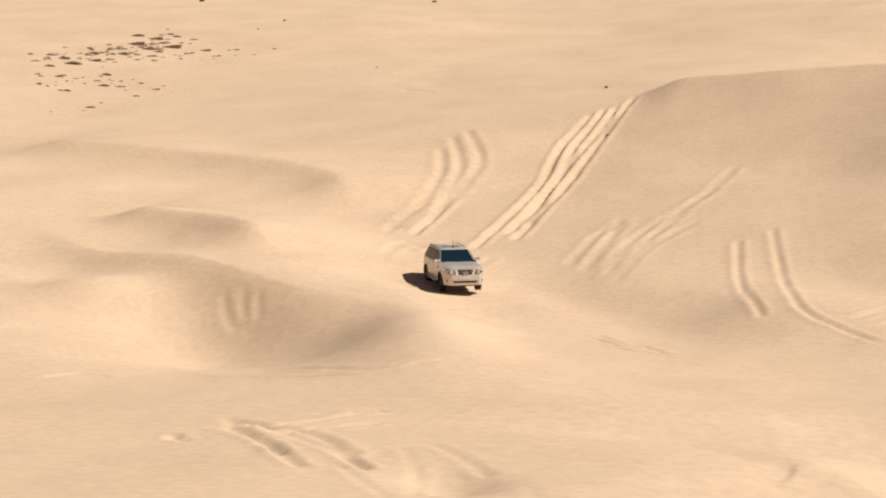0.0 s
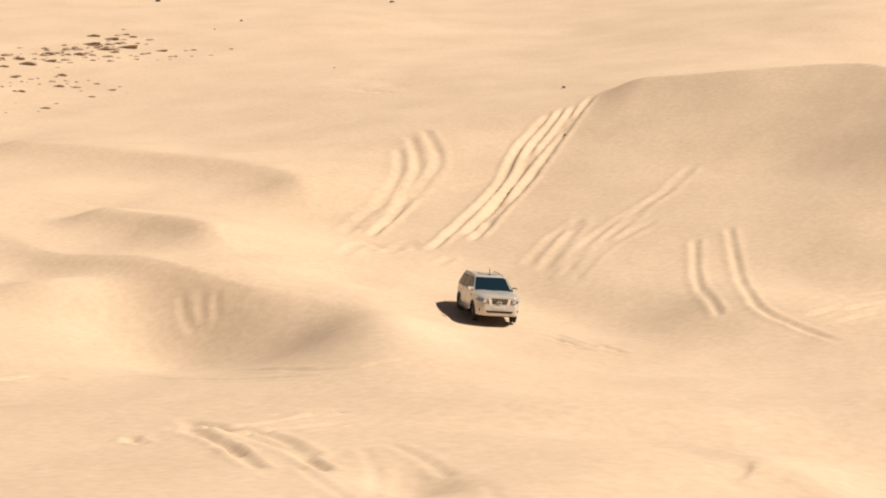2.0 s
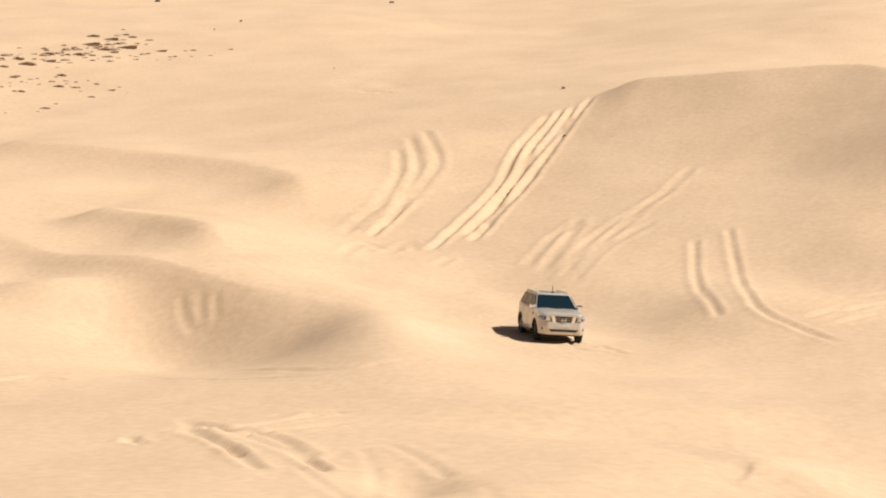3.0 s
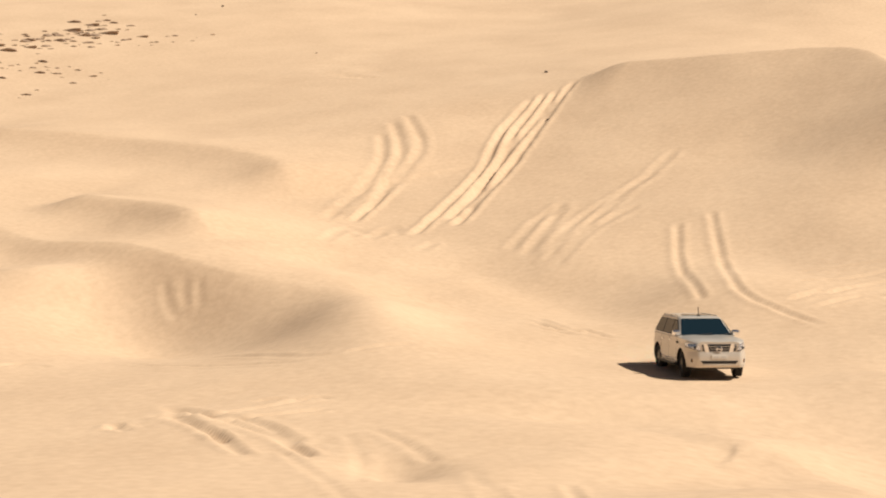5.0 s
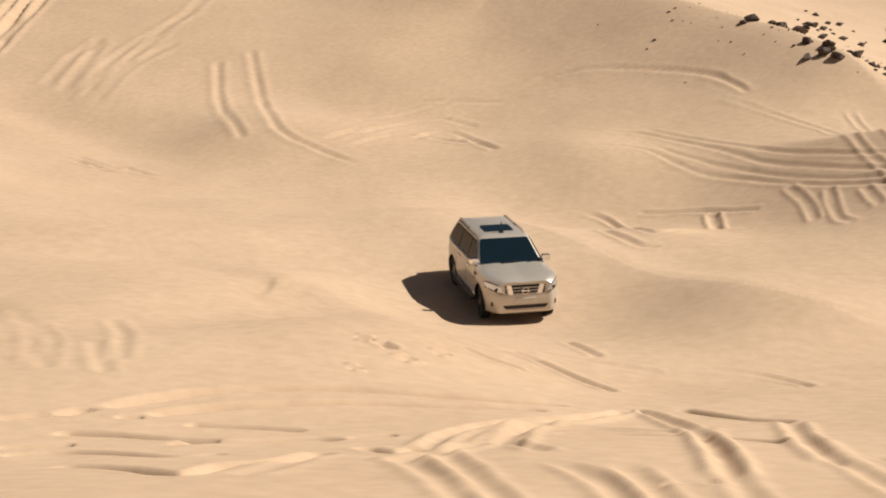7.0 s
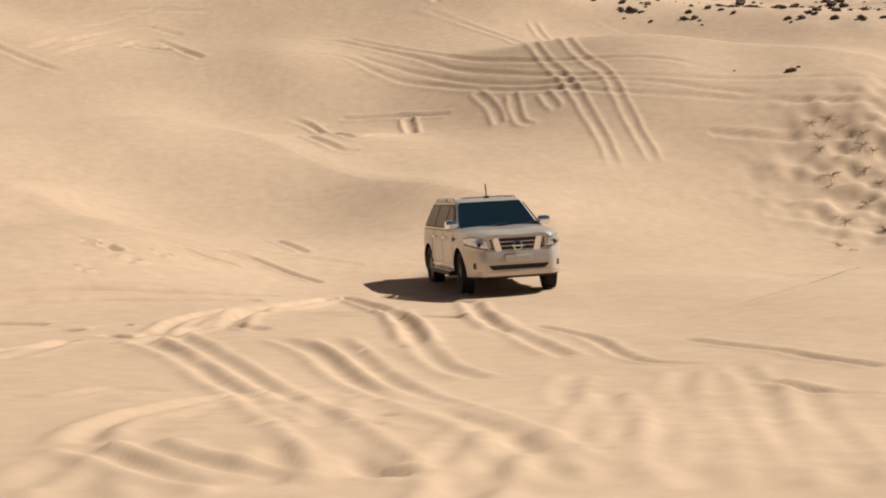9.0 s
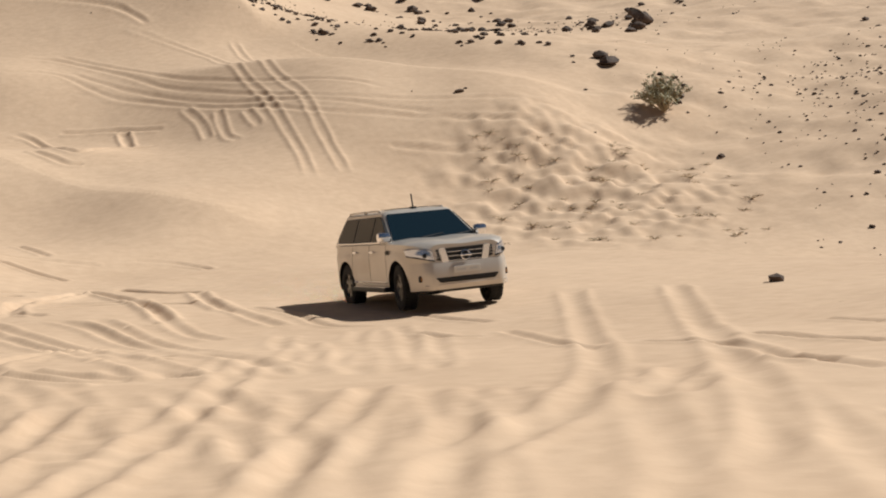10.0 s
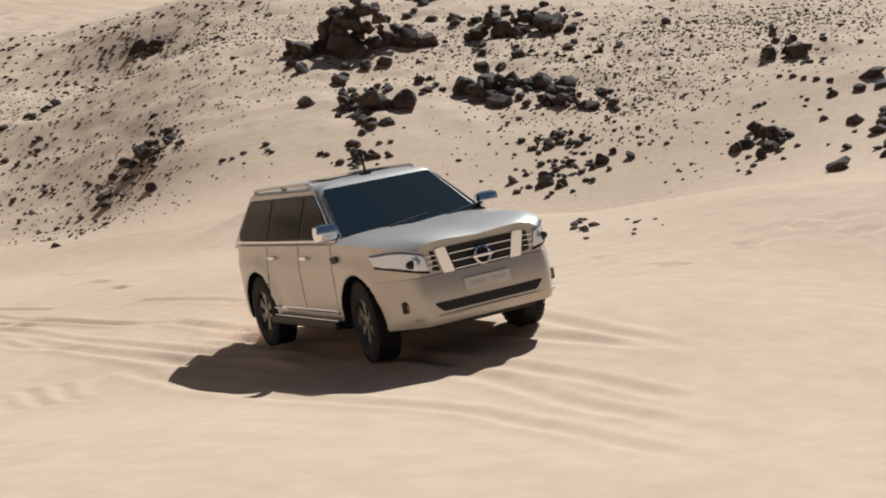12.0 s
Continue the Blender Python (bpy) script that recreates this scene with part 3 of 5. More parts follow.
rut([(-4.98, 13.88), (-4.82, 14.81), (-4.85, 16.7)], 0.11, 0.018, 0.018)
rut([(-3.76, 9.82), (-3.18, 9.7), (-2.81, 10.48), (-2.2, 10.31)], 0.11, 0.018, 0.018)
rut([(2.62, 10.22), (2.28, 7.16), (1.83, 4.58)], 0.11, 0.018, 0.018)
rut([(1.95, 18.73), (2.63, 16.55), (2.97, 13.68), (3.68, 12.96)], 0.07, 0.05, 0.03)
rut([(3.82, 15.94), (4.63, 14.25), (4.98, 12.79), (5.31, 11.31)], 0.07, 0.05, 0.03)
rut([(3.93, 10.75), (4.23, 9.68), (4.75, 9.44)], 0.07, 0.05, 0.03)
rut([(0.09, 4.53), (0.37, 4.36)], 0.07, 0.05, 0.03)
rut([(-0.03, 7.78), (0.12, 7.62)], 0.07, 0.05, 0.03)
rut([(-1.55, 7.59), (-1.39, 7.72)], 0.07, 0.05, 0.03)
rut([(-0.85, 6.81), (-0.61, 7.0)], 0.07, 0.05, 0.03)
rut([(-0.17, 7.03), (0.1, 6.85)], 0.07, 0.05, 0.03)
rut([(-0.08, 15.09), (0.11, 14.98)], 0.07, 0.05, 0.03)
rut([(-0.51, 14.75), (-0.36, 14.77)], 0.07, 0.05, 0.03)
rut([(2.03, 14.14), (2.21, 14.11)], 0.07, 0.05, 0.03)
rut([(8.03, 15.89), (6.57, 10.44), (4.9, 4.37), (4.07, 1.78), (3.03, -0.91), (2.28, -2.04), (1.71, -2.97), (1.21, -3.95)], 0.14, 0.03, 0.03)
rut([(9.88, 15.21), (7.88, 8.94), (5.59, 2.06), (4.21, -1.82), (3.53, -3.38), (2.94, -4.49)], 0.14, 0.03, 0.03)
rut([(5.04, 2.05), (3.83, -0.75), (4.4, -0.15)], 0.14, 0.03, 0.03)
rut([(5.49, 5.3), (6.31, 3.76), (5.91, 1.43), (5.79, -0.63)], 0.07, 0.05, 0.03)
rut([(6.91, 5.0), (7.2, 3.47), (7.43, 2.39)], 0.07, 0.05, 0.03)
rut([(5.18, 10.01), (5.27, 6.98), (4.99, 4.84)], 0.07, 0.05, 0.03)
rut([(5.99, 1.74), (5.9, 0.48)], 0.07, 0.05, 0.03)
rut([(8.5, 6.13), (8.62, 4.58)], 0.07, 0.05, 0.03)
rut([(0.02, 3.14), (0.39, -0.1), (0.56, -2.25), (0.57, -3.58)], 0.13, 0.02, 0.02)
rut([(0.31, 3.51), (0.67, 0.65), (0.82, -1.88), (0.83, -3.54)], 0.13, 0.02, 0.02)
rut([(-0.99, 3.59), (-0.72, 0.72), (-0.61, -1.48), (-0.53, -2.97)], 0.13, 0.02, 0.02)
rut([(-0.11, 2.21), (-0.23, -1.13), (-0.27, -3.11)], 0.13, 0.02, 0.02)
rut([(-1.73, 4.43), (-1.16, 2.71), (-0.74, -0.07)], 0.13, 0.02, 0.02)
rut([(0.05, 0.18), (0.05, -2.42), (-0.01, -3.25)], 0.13, 0.02, 0.02)
rut([(1.2, 3.05), (1.13, 1.41), (0.84, -0.51), (0.72, -2.83), (0.69, -3.65)], 0.11, 0.013, 0.013)
rut([(1.93, 2.57), (1.38, -1.01), (1.14, -2.1), (0.81, -3.72)], 0.11, 0.013, 0.013)
rut([(-1.07, -0.22), (-1.06, 1.77), (-0.89, 2.59)], 0.11, 0.013, 0.013)
rut([(2.84, 1.77), (2.43, -0.21), (1.9, -2.33)], 0.11, 0.013, 0.013)
rut([(3.09, 1.45), (2.35, -1.79)], 0.11, 0.013, 0.013)
rut([(2.13, 2.42), (1.69, -0.44), (1.31, -2.21)], 0.11, 0.013, 0.013)
rut([(-1.24, -1.08), (-0.77, -1.23), (-0.27, -1.7)], 0.11, 0.013, 0.013)
rut([(2.27, 1.66), (1.78, -1.36), (1.35, -3.21)], 0.11, 0.013, 0.013)
rut([(0.56, 2.87), (0.52, -0.21), (0.34, -2.35)], 0.11, 0.013, 0.013)
# fainter tracks where the car comes up
rut([(1.06, 5.92), (-0.48, -2.03), (-1.91, -7.28), (-2.98, -11.67), (-3.82, -15.28), (-4.02, -16.93)], 0.12, 0.035, 0.035)
rut([(-3.38, -12.45), (-3.75, -15.39), (-4.16, -17.61)], 0.12, 0.035, 0.035)
rut([(2.07, 2.76), (0.23, -4.32), (-0.46, -7.7)], 0.12, 0.035, 0.035)
rut([(-0.96, 2.47), (-1.57, -3.08), (-2.5, -8.66)], 0.12, 0.035, 0.035)
rut([(-4.45, -17.63), (-4.45, -18.81), (-4.25, -18.72)], 0.12, 0.035, 0.035)
rut([(2.18, -0.57), (1.09, -5.0), (-0.61, -11.38)], 0.12, 0.035, 0.035)
rut([(4.05, -7.49), (3.68, -10.53), (3.48, -12.35), (3.47, -14.58)], 0.1, 0.03, 0.03)
rut([(2.76, -10.58), (1.93, -14.25), (1.38, -16.76), (1.24, -18.25), (1.25, -19.33), (0.76, -20.88)], 0.1, 0.03, 0.03)
rut([(2.98, -10.49), (2.3, -14.25), (1.79, -17.09), (1.72, -18.78), (1.51, -20.1)], 0.1, 0.03, 0.03)
rut([(3.79, -14.35), (2.9, -16.98), (2.7, -18.86)], 0.1, 0.03, 0.03)
rut([(5.23, -11.05), (5.23, -13.0), (5.07, -14.32), (4.68, -16.8)], 0.1, 0.03, 0.03)
rut([(2.77, -6.57), (0.85, -11.3), (-0.46, -14.21), (-1.58, -16.74)], 0.1, 0.03, 0.03)
rut([(0.02, -8.83), (-1.69, -12.18), (-2.78, -14.57), (-3.74, -16.85)], 0.1, 0.03, 0.03)
rut([(-0.24, -17.13), (-1.03, -18.73)], 0.1, 0.03, 0.03)
rut([(0.09, -17.15), (-0.73, -18.68)], 0.1, 0.03, 0.03)
rut([(-0.78, -16.3), (-1.82, -18.7)], 0.1, 0.03, 0.03)
rut([(-0.83, -15.64), (-2.0, -18.51)], 0.1, 0.03, 0.03)
rut([(10.86, 0.56), (9.93, -2.16)], 0.09, 0.06, 0.03)
rut([(8.1, -5.3), (7.79, -6.53)], 0.09, 0.06, 0.03)
rut([(7.22, -7.4), (7.19, -8.05)], 0.09, 0.06, 0.03)
rut([(7.38, -19.85), (7.81, -20.04), (8.26, -20.11)], 0.11, 0.06, 0.03)
rut([(8.79, -21.22), (9.05, -21.44), (9.56, -21.5)], 0.11, 0.06, 0.03)
rut([(9.95, -21.46), (10.41, -21.67)], 0.11, 0.06, 0.03)
rut([(10.61, -21.66), (11.37, -22.0)], 0.11, 0.06, 0.03)
rut([(9.63, -21.08), (10.46, -21.17)], 0.11, 0.06, 0.03)
rut([(9.89, -22.41), (10.49, -22.63)], 0.11, 0.06, 0.03)
rut([(7.02, -21.19), (7.39, -21.4)], 0.11, 0.06, 0.03)


def dunes_raw(x, y):
    z = ground_shape(x, y)
    for line, height, left, right, ends in DUNES:
        d, s, side = along(x, y, curved(line))
        w = np.where(side > 0, left, right)
        z = z + height * np.exp(-1.2 * (np.sqrt(d * d + 0.05) / w) ** 1.35) * ease(s, -0.01, ends) * ease(1 - s, -0.01, ends)
    for mx, my, rise, long, wide, turn in MOUNDS:
        u = (x - mx) * math.cos(turn) + (y - my) * math.sin(turn)
        v = (y - my) * math.cos(turn) - (x - mx) * math.sin(turn)
        z = z + rise * np.exp(-(u / long) ** 2 - (v / wide) ** 2)
    return z


def dunes(x, y):
    z = lane(x, y, dunes_raw(x, y))
    z = z + 0.06 * ripple(x, y, 6.0, 1) + 0.02 * ripple(x, y, 1.7, 2) + 0.008 * ripple(x, y, 0.6, 3)
    scoured = np.exp(-(((x - 15.5) / 5.0) ** 2 + ((y - 39) / 6.0) ** 2) ** 2)
    z = z + scoured * (0.17 * ripple(x, y, 0.9, 4) + 0.16 * ripple(x, y, 0.42, 5))
    stony = ease(0.766 * (x + 9) + 0.643 * (y + 33), 60, 72) * ease(x, 12, 26)
    return z + stony * (0.20 * ripple(x, y, 2.2, 6) + 0.10 * ripple(x, y, 0.9, 9))


def sheet(bands, out):
    """Grid lines: close in the bands (start, end, step), wider and wider out to the horizon."""
    mid = [v for a, b, step in bands for v in np.arange(a, b - 1e-6, step)] + [bands[-1][1]]
    lo, hi = [], []
    p, gap = mid[0], bands[0][2]
    while p > -out:
        gap *= 1.1
        p -= gap
        lo.append(p)
    p, gap = mid[-1], bands[-1][2]
    while p < out:
        gap *= 1.1
        p += gap
        hi.append(p)
    return np.array(lo[::-1] + mid + hi)


LAID = {}


def build_ground():
    xs = sheet([(-62, -46, 0.35), (-46, -14, 0.18), (-14, -9, 0.1), (-9, 10, 0.055), (10, 22, 0.12), (22, 60, 0.4)], 1500)
    ys = sheet([(-36, -28, 0.25), (-28, -4, 0.14), (-4, 30, 0.06), (30, 62, 0.15), (62, 104, 0.22)], 1500)
    x, y = np.meshgrid(xs, ys)
    z = dunes(x, y)
    for line, width, depth, berm in RUTS:
        line = curved(line)
        px, py = [p[0] for p in line], [p[1] for p in line]
        i0, i1 = np.searchsorted(xs, (min(px) - 2, max(px) + 2))
        j0, j1 = np.searchsorted(ys, (min(py) - 2, max(py) + 2))
        if i1 <= i0 or j1 <= j0:
            continue
        box = (slice(j0, j1), slice(i0, i1))
        d, s, side = along(x[box], y[box], line)
        d = np.abs(d + 0.25 * width * ripple(x[box], y[box], 0.8, 7))
        wear = 0.8 + 0.2 * ripple(x[box], y[box], 1.3, 8)
        cut = -depth * np.exp(-(d / max(width, 0.11)) ** 2) + berm * np.exp(-((d - 1.5 * width - 0.05) / max(0.6 * width, 0.1)) ** 2)
        z[box] += cut * wear * ease(s, 0, 0.06) * ease(1 - s, 0, 0.06)
    n, m = len(xs), len(ys)
    LAID.update(xs=xs, ys=ys, z=z)
    data = bpy.data.meshes.new("ground")
    data.vertices.add(n * m)
    data.vertices.foreach_set("co", np.stack([x, y, z], -1).astype(np.float32).ravel())
    i, j = np.meshgrid(np.arange(n - 1), np.arange(m - 1))
    k = (j * n + i).ravel()
    quads = np.stack([k, k + 1, k + n + 1, k + n], -1).astype(np.int32)
    data.loops.add(quads.size)
    data.loops.foreach_set("vertex_index", quads.ravel())
    data.polygons.add(len(quads))
    data.polygons.foreach_set("loop_start", np.arange(0, quads.size, 4, dtype=np.int32))
    data.update(calc_edges=True)
    data.polygons.foreach_set("use_smooth", np.ones(len(quads), bool))
    data.materials.append(SAND)
    ground = new("ground", data)
    return tagged(ground, "pale golden dune sand with tyre ruts and footprints", "ground", kind="structure")


build_ground()


# ---- the car ----
def box(bm, x0, x1, y0, y1, z0, z1, bevel=0.0, turn=None):
    m = Matrix.Translation(((x0 + x1) / 2, (y0 + y1) / 2, (z0 + z1) / 2))
    if turn:
        m = m @ turn
    m = m @ Matrix.Diagonal((x1 - x0, y1 - y0, z1 - z0, 1))
    made = bmesh.ops.create_cube(bm, size=1, matrix=m)["verts"]
    if bevel:
        edges = {e for v in made for e in v.link_edges}
        bmesh.ops.bevel(bm, geom=list(edges), offset=bevel, segments=2, profile=0.6, affect="EDGES")
    return bm


def slab(bm, corners, out, thick):
    """A flat panel with those corners, pushed out along a way by its thickness."""
    out = Vector(out).normalized()
    low = [bm.verts.new(Vector(c)) for c in corners]
    top = [bm.verts.new(Vector(c) + out * thick) for c in corners]
    bm.faces.new(top)
    bm.faces.new(low[::-1])
    for a in range(len(corners)):
        b = (a + 1) % len(corners)
        bm.faces.new((low[a], low[b], top[b], top[a]))
    return bm


def rounded(corners, radius, steps=4):
    """The corner points of a polygon with each corner rounded."""
    pts = [Vector(c) for c in corners]
    out = []
    for a, b, c in zip(pts[-1:] + pts[:-1], pts, pts[1:] + pts[:1]):
        p = b + (a - b).normalized() * min(radius, (a - b).length * 0.45)
        q = b + (c - b).normalized() * min(radius, (c - b).length * 0.45)
        for k in range(steps + 1):
            t = k / steps
            out.append(p * (1 - t) ** 2 + b * 2 * t * (1 - t) + q * t * t)
    return out


def tube(bm, line, radius, sides=8):
    """A round bar along a line of points."""
    pts = [Vector(p) for p in line]
    rings = []
    for i, p in enumerate(pts):
        way = (pts[min(i + 1, len(pts) - 1)] - pts[max(i - 1, 0)]).normalized()
        a = way.orthogonal().normalized()
        b = way.cross(a)
        if rings:
            ref = rings[-1][0].co - pts[i - 1]
            a = (ref - way * ref.dot(way)).normalized()
            b = way.cross(a)
        rings.append([bm.verts.new(p + radius * (a * math.cos(2 * math.pi * k / sides) + b * math.sin(2 * math.pi * k / sides))) for k in range(sides)])
    for r, s in zip(rings, rings[1:]):
        for k in range(sides):
            bm.faces.new((r[k], r[(k + 1) % sides], s[(k + 1) % sides], s[k]))
    bm.faces.new(rings[0][::-1])
    bm.faces.new(rings[-1])
    return bm


def lathe(bm, profile, axis_y=True, sides=36):
    """A ring turned about the y axis from (radius, y) points; the profile is closed."""
    rings = []
    for k in range(sides):
        a = 2 * math.pi * k / sides
        rings.append([bm.verts.new((r * math.cos(a), y, r * math.sin(a))) for r, y in profile])
    n = len(profile)
    for k in range(sides):
        r, s = rings[k], rings[(k + 1) % sides]
        for i in range(n):
            bm.faces.new((r[i], r[(i + 1) % n], s[(i + 1) % n], s[i]))
    return bm


AXLE, ARCH, WHEEL_R, WHEEL_Y = 1.54, 0.50, 0.42, 0.855


def body_half_width(x, z):
    w = 0.985 - 0.10 * max(0, (z - 0.85)) ** 1.3 - 0.10 * max(0, 0.62 - z)
    w += 0.012 * math.exp(-((z - 0.98) / 0.08) ** 2)
    if x > 1.7:
        w -= 0.30 * ((x - 1.7) / 0.78) ** 2.6
    if x < -2.0:
        w -= 0.23 * ((-x - 2.0) / 0.65) ** 2.2
    for a in (AXLE, -AXLE):
        d = math.hypot(x - a, z - 0.42)
        w += 0.03 * math.exp(-((d - ARCH - 0.05) / 0.09) ** 2)
    return w


def body_top(x):
    if x > 0.95:
        t = (x - 0.95) / (2.46 - 0.95)
        return 1.285 - 0.05 * t - 0.085 * t ** 7
    if x < -2.35:
        return 1.26 - 0.12 * ((-x - 2.35) / 0.3) ** 2
    return 1.275


def body_bottom(x):
    z = 0.37
    if x > 2.0:
        z = 0.36 - 0.03 * (x - 2.0) + 0.06 * max(0, (x - 2.35) / 0.12) ** 2
    if x < -2.1:
        z = 0.38 + 0.10 * (-x - 2.1) / 0.5
    return z


def body_mesh():
    bm = bmesh.new()
    xs = [-2.65, -2.63, -2.58] + [-2.5 + 0.065 * k for k in range(75)] + [2.385, 2.42, 2.45, 2.465]
    rows = 26
    rings = []
    for x in xs:
        lo, hi = body_bottom(x), body_top(x)
        half = []
        for k in range(rows):
            z = lo + (hi - lo - 0.05) * k / (rows - 1)
            half.append((body_half_width(x, z), z))
        edge = half[-1][0]
        nose = 0.022 if x > 0.95 else 0.0
        for k in range(1, 9):
            a = k / 8
            y = edge * (1 - a) ** 1.0
            bulge = 0.05 * (1 - (1 - min(1, a * 5)) ** 2) + nose * math.exp(-((y - 0.42) / 0.28) ** 2) * min(1, a * 5)
            half.append((y, half[rows - 1][1] + bulge))
        ring = [bm.verts.new((x, -y, z)) for y, z in half]
        ring += [bm.verts.new((x, y, z)) for y, z in half[-2::-1]]
        rings.append(ring)
    for r, s in zip(rings, rings[1:]):
        for k in range(len(r) - 1):
            bm.faces.new((r[k], r[k + 1], s[k + 1], s[k]))
        bm.faces.new((r[-1], r[0], s[0], s[-1]))
    bm.faces.new(rings[0])
    bm.faces.new(rings[-1][::-1])
    gone = []
    for f in bm.faces:
        c = f.calc_center_median()
        if abs(c.y) > 0.5 and len(f.verts) == 4 and c.z < 1.1:
            for a in (AXLE, -AXLE):
                if math.hypot(c.x - a, c.z - 0.42) < ARCH:
                    gone.append(f)
                    break
    bmesh.ops.delete(bm, geom=gone, context="FACES")
    for v in bm.verts:
        if any(e.is_boundary for e in v.link_edges) and v.co.z > 0.42:
            for a in (AXLE, -AXLE):
                d = Vector((v.co.x - a, v.co.z - 0.42))
                if 0.3 < d.length < 0.62:
                    d = d.normalized() * ARCH
                    v.co.x, v.co.z = a + d.x, 0.42 + d.y
    return bm


def cabin_outline(z):
    """Front, rear and half width of the cabin at a height."""
    t = (z - 1.24) / (1.80 - 1.24)
    return 1.06 - 0.82 * t, -2.47 + 0.34 * max(t, 0) ** 1.4, 0.915 - 0.20 * t


def cabin_mesh():
    bm = bmesh.new()
    rings = []
    levels = [(1.20, 0), (1.30, 0), (1.45, 0), (1.60, 0), (1.74, 0), (1.80, 0.0), (1.835, 0.05), (1.86, 0.16), (1.885, 0.42), (1.89, 0.66)]
    for z, inset in levels:
        front, rear, w = cabin_outline(min(z, 1.80))
        ring = rounded([(front - inset, -w + inset, z), (front - inset, w - inset, z), (rear + inset, w - inset, z), (rear + inset, -w + inset, z)], 0.13, 5)
        rings.append([bm.verts.new(p) for p in ring])
    for r, s in zip(rings, rings[1:]):
        for k in range(len(r)):
            bm.faces.new((r[k], r[(k + 1) % len(r)], s[(k + 1) % len(r)], s[k]))
    bm.faces.new(rings[-1])
    return bm


def side_point(x, z, side, proud=0.004):
    w = cabin_outline(z)[2]
    return (x, side * (w + proud), z)


def nose(y, z, proud=0.0):
    """How far forward the body's front reaches at that width and height."""
    y = abs(y)
    lo, hi = 1.2, 2.465
    if body_half_width(hi, z) >= y:
        return hi + proud
    for _ in range(24):
        mid = (lo + hi) / 2
        if body_half_width(mid, z) >= y:
            lo = mid
        else:
            hi = mid
    return lo + proud


def skin(bm, rows):
    """A closed shell over rows of points, backed 5 cm behind them."""
    front = [[bm.verts.new(p) for p in row] for row in rows]
    back = [[bm.verts.new((p[0] - 0.06, p[1] * 0.985, p[2])) for p in row] for row in rows]
    n, m = len(rows), len(rows[0])
    for i in range(n - 1):
        for j in range(m - 1):
            bm.faces.new((front[i][j], front[i][j + 1], front[i + 1][j + 1], front[i + 1][j]))
            bm.faces.new((back[i][j], back[i + 1][j], back[i + 1][j + 1], back[i][j + 1]))
    for i in range(n - 1):
        for j in (0, m - 1):
            bm.faces.new((front[i][j], front[i + 1][j], back[i + 1][j], back[i][j]))
    for j in range(m - 1):
        for i in (0, n - 1):
            bm.faces.new((front[i][j], front[i][j + 1], back[i][j + 1], back[i][j]))
    return bm


def bumper_mesh():
    rows = []
    for k in range(10):
        z = 0.35 + 0.49 * k / 9
        out = 0.065 * math.sin(math.pi * (0.12 + 0.80 * k / 9)) ** 0.6 - 0.02 * (k == 0)
        row = []
        for j in range(33):
            y = -0.975 + 1.95 * j / 32
            wide = min(abs(y), body_half_width(1.98, max(z, 0.5)) - 0.004)
            x = nose(wide, max(z, 0.5))
            side = 1 + 0.012 * out / 0.065
            row.append((x + out * (1 - 0.75 * (abs(y) / 0.975) ** 4), math.copysign(wide, y) * side, z))
        rows.append(row)
    return skin(bmesh.new(), rows)


def make_wheel(car, x, side):
    hub = new("wheel")
    hub.parent = car
    hub.location = (x, side * WHEEL_Y, WHEEL_R)
    bm = bmesh.new()
    r = WHEEL_R
    lathe(bm, [(0.245, -0.12), (0.30, -0.135), (r - 0.05, -0.135), (r - 0.012, -0.115), (r, -0.08), (r, 0.08), (r - 0.012, 0.115), (r - 0.05, 0.135), (0.30, 0.135), (0.245, 0.12)], sides=40)
    for k in range(40):
        a = 2 * math.pi * k / 40
        for y, shift in ((-0.075, 0), (0.075, 0.5)):
            b = a + shift * math.pi / 40
            turn = Matrix.Rotation(-b, 4, "Y")
            box(bm, r * math.cos(b) - 0.012, r * math.cos(b) + 0.012, y - 0.045, y + 0.045, r * math.sin(b) - 0.022, r * math.sin(b) + 0.022, 0, turn)
    smooth(part("tyre", bm, RUBBER, hub, "dusty black tyre"), 40)
    bm = bmesh.new()
    f = side
    lathe(bm, [(0.25, f * 0.11), (0.25, -f * 0.10), (0.225, -f * 0.10), (0.222, f * 0.09), (0.235, f * 0.118)], sides=36)
    lathe(bm, [(0.002, f * 0.10), (0.002, f * 0.05), (0.07, f * 0.05), (0.07, f * 0.095), (0.05, f * 0.105)], sides=20)
    for k in range(6):
        for lean in (-0.16, 0.16):
            a = 2 * math.pi * k / 6 + lean
            b = 2 * math.pi * k / 6 + lean * 0.3
            p, q = Vector((0.06 * math.cos(b), 0, 0.06 * math.sin(b))), Vector((0.23 * math.cos(a), 0, 0.23 * math.sin(a)))
            n = (q - p).normalized().cross(Vector((0, 1, 0))) * 0.019
            slab(bm, [p + n + Vector((0, f * 0.06, 0)), q + n * 1.3 + Vector((0, f * 0.07, 0)), q - n * 1.3 + Vector((0, f * 0.07, 0)), p - n + Vector((0, f * 0.06, 0))], (0, f, 0), 0.03)
    smooth(part("rim", bm, ALLOY, hub, "dusty alloy rim with six split spokes"))
    bm = bmesh.new()
    lathe(bm, [(0.01, f * 0.0), (0.01, -f * 0.03), (0.19, -f * 0.03), (0.19, f * 0.0)], sides=24)
    part("brake_disc", bm, BLACK, hub)
    return hub


